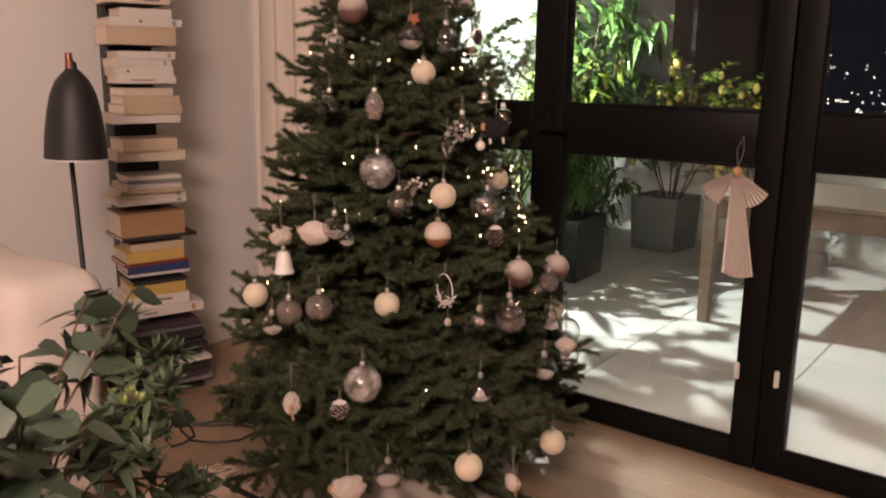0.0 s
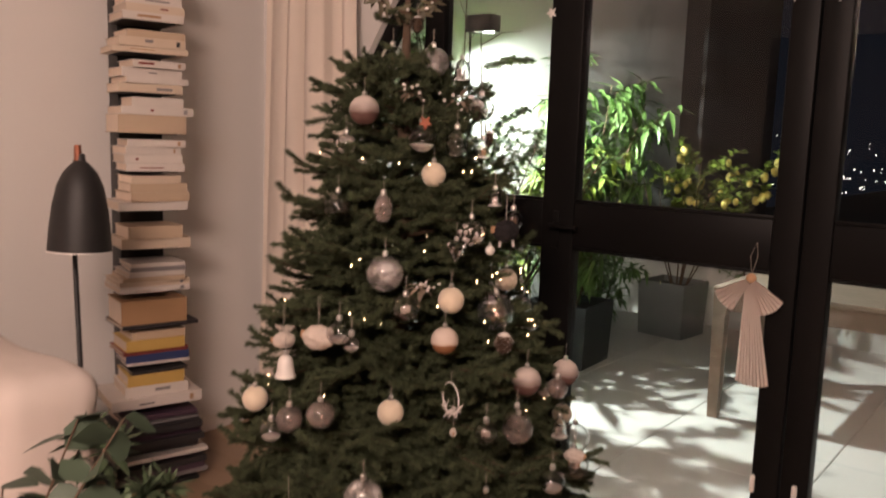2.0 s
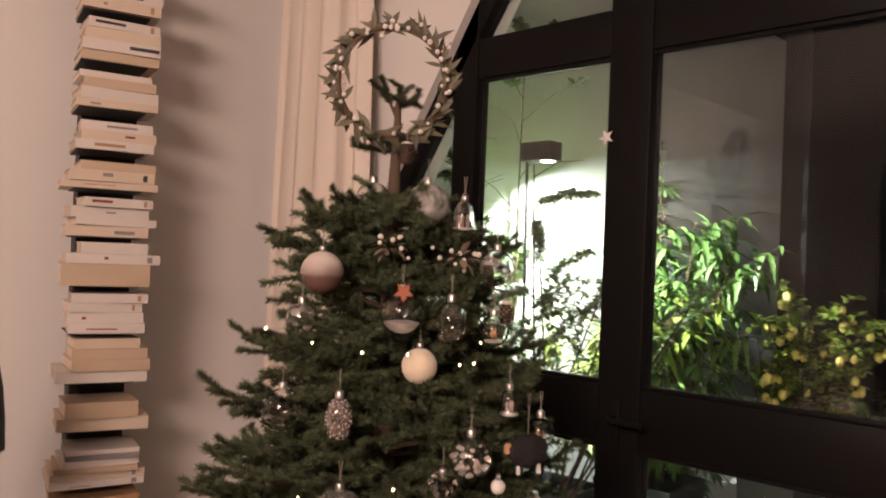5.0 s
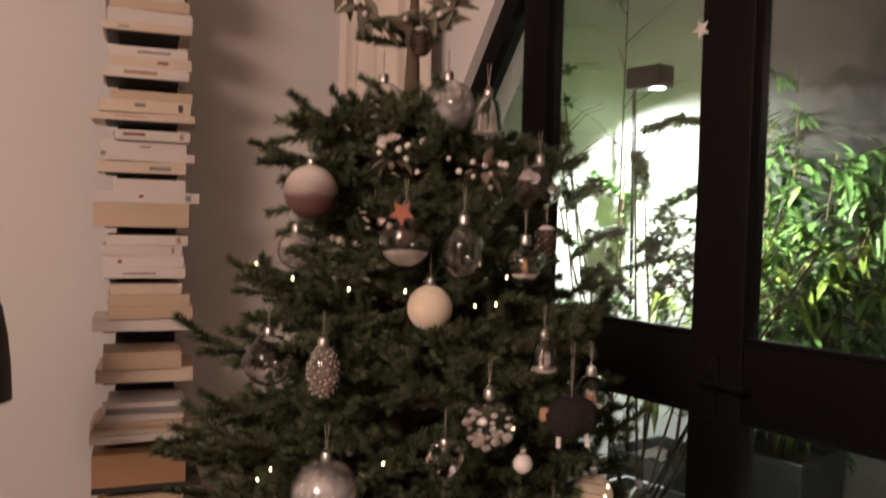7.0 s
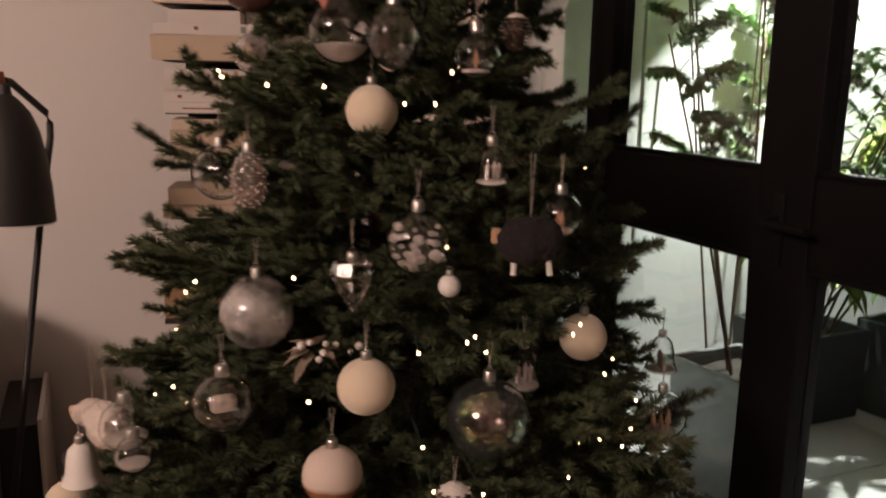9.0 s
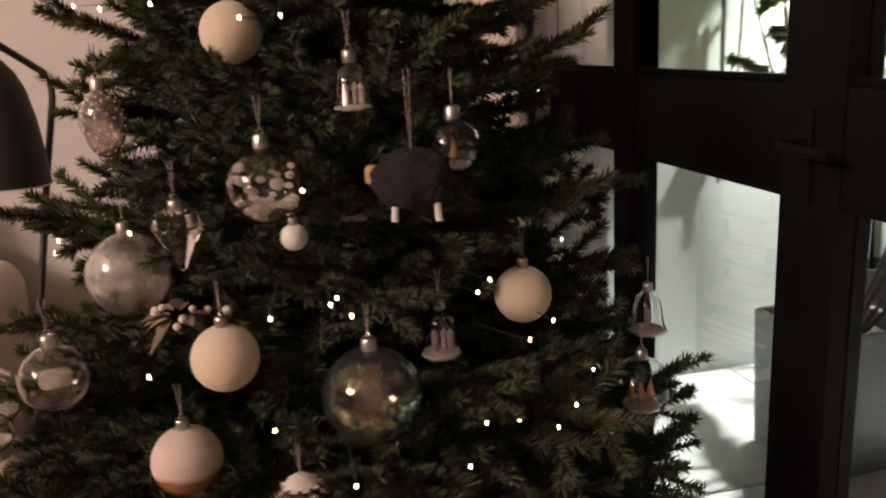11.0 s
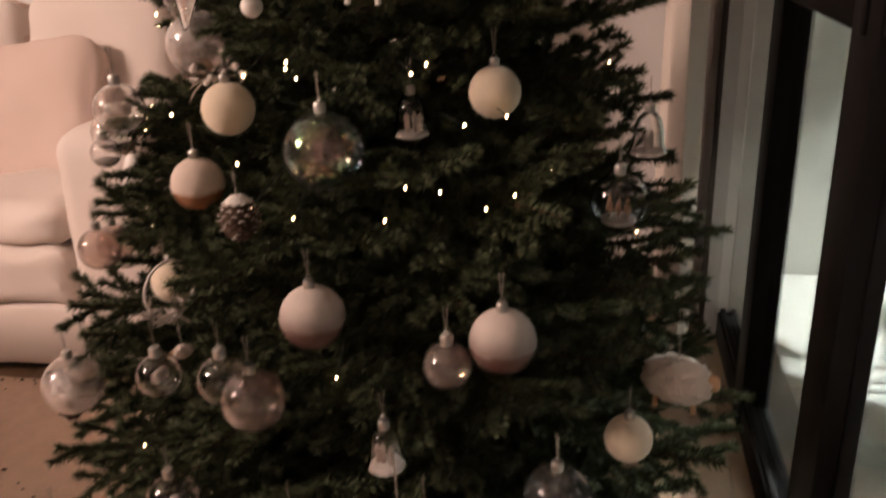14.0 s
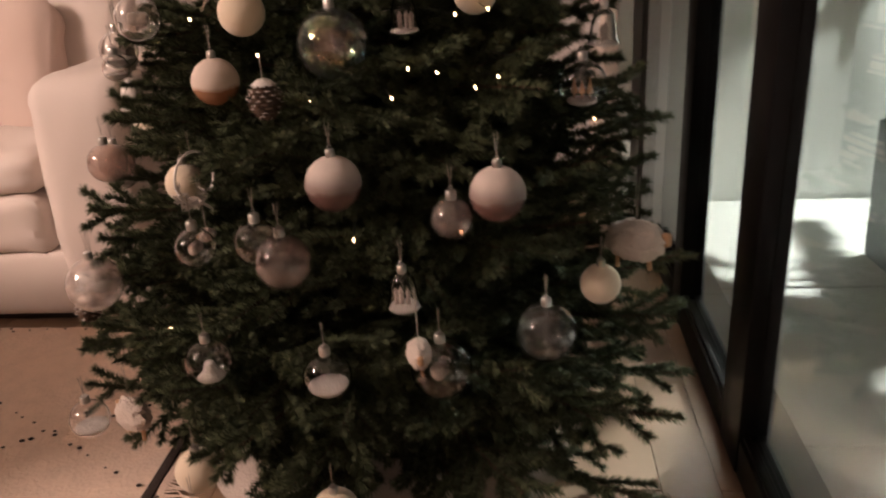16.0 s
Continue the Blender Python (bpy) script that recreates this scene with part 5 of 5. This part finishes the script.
BULBS = [(-38, 0.47), (27, 0.70), (6, 0.71), (-77, 0.73), (16, 0.87), (34, 0.87), (40, 0.88), (26, 0.90), (49, 0.90), (20, 0.91), (-1, 0.92), (-10, 0.93), (-12, 0.94),
         (-56, 0.94), (-63, 0.95), (-70, 0.96), (32, 0.98), (-33, 0.99), (42, 1.03), (1, 1.05), (23, 1.05), (26, 1.06), (-1, 1.07), (-72, 1.09), (-12, 1.10), (-2, 1.11),
         (-68, 1.11), (-38, 1.14), (-5, 1.23), (-14, 1.36), (-34, 1.38), (-51, 1.38), (-73, 1.39), (-6, 1.41), (-1, 1.45)]     # angle round the trunk, height
BULBS += [(rt.uniform(70, 260), 0.45 + 0.05 * k) for k in range(20)]
BULBS.sort(key=lambda v: v[1])
wire, ends_at = [], []
for (a0, z0), (a1, z1) in zip(BULBS, BULBS[1:] + [(0, 1.6)]):
    for k in range(6):
        u = max(0, k - 1) / 5
        a, zz = radians(a0 + (a1 - a0) * u), z0 + (z1 - z0) * u
        r = envelope(zz, a)
        wire.append(Vector((math.cos(a) * r * 0.55, math.sin(a) * r * 0.55, zz + (0.004 if k == 0 else 0))))
        if k == 0:
            at = Vector((math.cos(a) * r * 0.88, math.sin(a) * r * 0.88, zz))
            if any((Vector(p) - Vector((AX, AY, 0)) - at).length < size + 0.04 for p, size in HUNG):
                at.z -= 0.05
            wire.append(at)
            ends_at.append(at)
part("wire", tube(wire, 0.0008, 4), DARKGREEN, lights)
bulb = lathe([(0, -0.003), (0.0011, -0.0022), (0.0015, 0), (0.0011, 0.0022), (0, 0.003)], 10)
bulb_me = mesh_of(bulb, "bulb", WARM)
for at in ends_at:
    ob = new("bulb", bulb_me)
    ob.parent = lights
    ob.location = at

# branches, kept short where an ornament hangs
rb = random.Random(5)


def set_branch(z, a, reach, lift, own=None):
    for p, size in HUNG:
        if p == own:
            continue
        q = Vector((p[0] - AX, p[1] - AY))
        turn_by = (math.atan2(q.y, q.x) - a + math.pi) % (2 * math.pi) - math.pi
        at = z + q.length * math.tan(lift)
        if abs(turn_by) * q.length < 0.058 + size * 1.05 and -size * 1.3 - 0.035 < at - p[2] < size + 0.045 and q.length < reach:
            reach = max(0.13, q.length - size * (1.15 if size > 0.036 else 0.7))
    i = min(range(6), key=lambda k: abs(REACH[k] - reach))
    ln, wood, ndl = KINDS[i, rb.randrange(2)]
    ob = new("branch", wood)
    ob.parent = tree
    ob.matrix_local = Matrix.Translation((0, 0, z)) @ Matrix.Rotation(a, 4, "Z") @ Matrix.Rotation(-lift, 4, "Y") @ Matrix.Rotation(rb.uniform(-0.6, 0.6), 4, "X") @ Matrix.Diagonal((reach / ln, 1, 1, 1))
    nd = new("needle_cover", ndl)
    nd.parent = ob


z, turn = 0.13, 0.0
while z < 1.60:
    n = int(9 + 13 * (1 - z / 1.7))
    for k in range(n):
        a = turn + 2 * math.pi * k / n + rb.uniform(-0.14, 0.14)
        lift = radians(-1 + 19 * z / 1.6 + rb.uniform(-8, 8))
        reach = envelope(z + 0.05, a) * rb.choice((0.66, 0.8, 0.9, 0.98, 1.04, 1.06)) / math.cos(lift)
        set_branch(z + rb.uniform(-0.04, 0.04), a, max(0.16, reach), lift)
    turn += 0.37
    z += 0.072 - 0.010 * z / 1.6
for z, n, reach, lift in ((1.64, 6, 0.21, 18), (1.78, 2, 0.08, 50), (1.88, 2, 0.07, 62)):
    for k in range(n):
        set_branch(z, 2 * math.pi * k / n + rb.uniform(-0.2, 0.2), reach, radians(lift))

for p, size in HUNG:
    q = Vector((p[0] - AX, p[1] - AY))
    if p[2] < 1.6 and q.length > 0.16:
        set_branch(p[2] + size + 0.042 - 0.07 * q.length, math.atan2(q.y, q.x) + 0.03, max(0.12, q.length - 0.02), 0.07, p)

# ---- pieces of the floors ----
plank = bmesh.new()
box(-0.9, 0.9, -0.059, 0.059, -0.012, 0.0, 0.0015, 1, plank)
plank_me = mesh_of(plank, "plank", FLOORWOOD, False)
half = bmesh.new()
box(-0.45, 0.45, -0.059, 0.059, -0.012, 0.0, 0.0015, 1, half)
half_me = mesh_of(half, "plank", FLOORWOOD, False)
ends = []
for run in (1.2105, 0.309):
    cut = box(-run / 2, run / 2, -0.059, 0.059, -0.012, 0.0, 0.0015, 1)
    ends.append((run, mesh_of(cut, "plank", FLOORWOOD, False)))
y, k = YF + 0.02, 0
while y > -1.2:
    x = XW + 0.005
    if k % 2:
        ob = new("plank", half_me)
        ob.parent, ob.location = floor, (x + 0.449, y, 0)
        x += 0.9
    while x + 1.8 < 3.2:
        ob = new("plank", plank_me)
        ob.parent, ob.location = floor, (x + 0.9, y, 0)
        x += 1.8015
    run, me = ends[k % 2]
    ob = new("plank", me)
    ob.parent, ob.location = floor, (x + run / 2, y, 0)
    y -= 0.1185
    k += 1
rest = bmesh.new()
box(XW, 3.2, -3.4, y + 0.058, -0.012, -0.001, bm=rest)
part("plank_floor", rest, FLOORWOOD, floor, "further planks of the same oak", shade=False)

slab = bmesh.new()
box(-0.398, 0.398, -0.398, 0.398, -0.055, -0.02, 0.003, 1, slab)
slab_me = mesh_of(slab, "slab", CONCRETE, False)
terrace = bpy.data.objects["terrace_base"]
for i in range(9):
    for j in range(5):
        ob = new("slab", slab_me)
        ob.parent, ob.location = terrace, (-2.99 + i * 0.80, 3.45 + j * 0.80 - 0.01, 0)
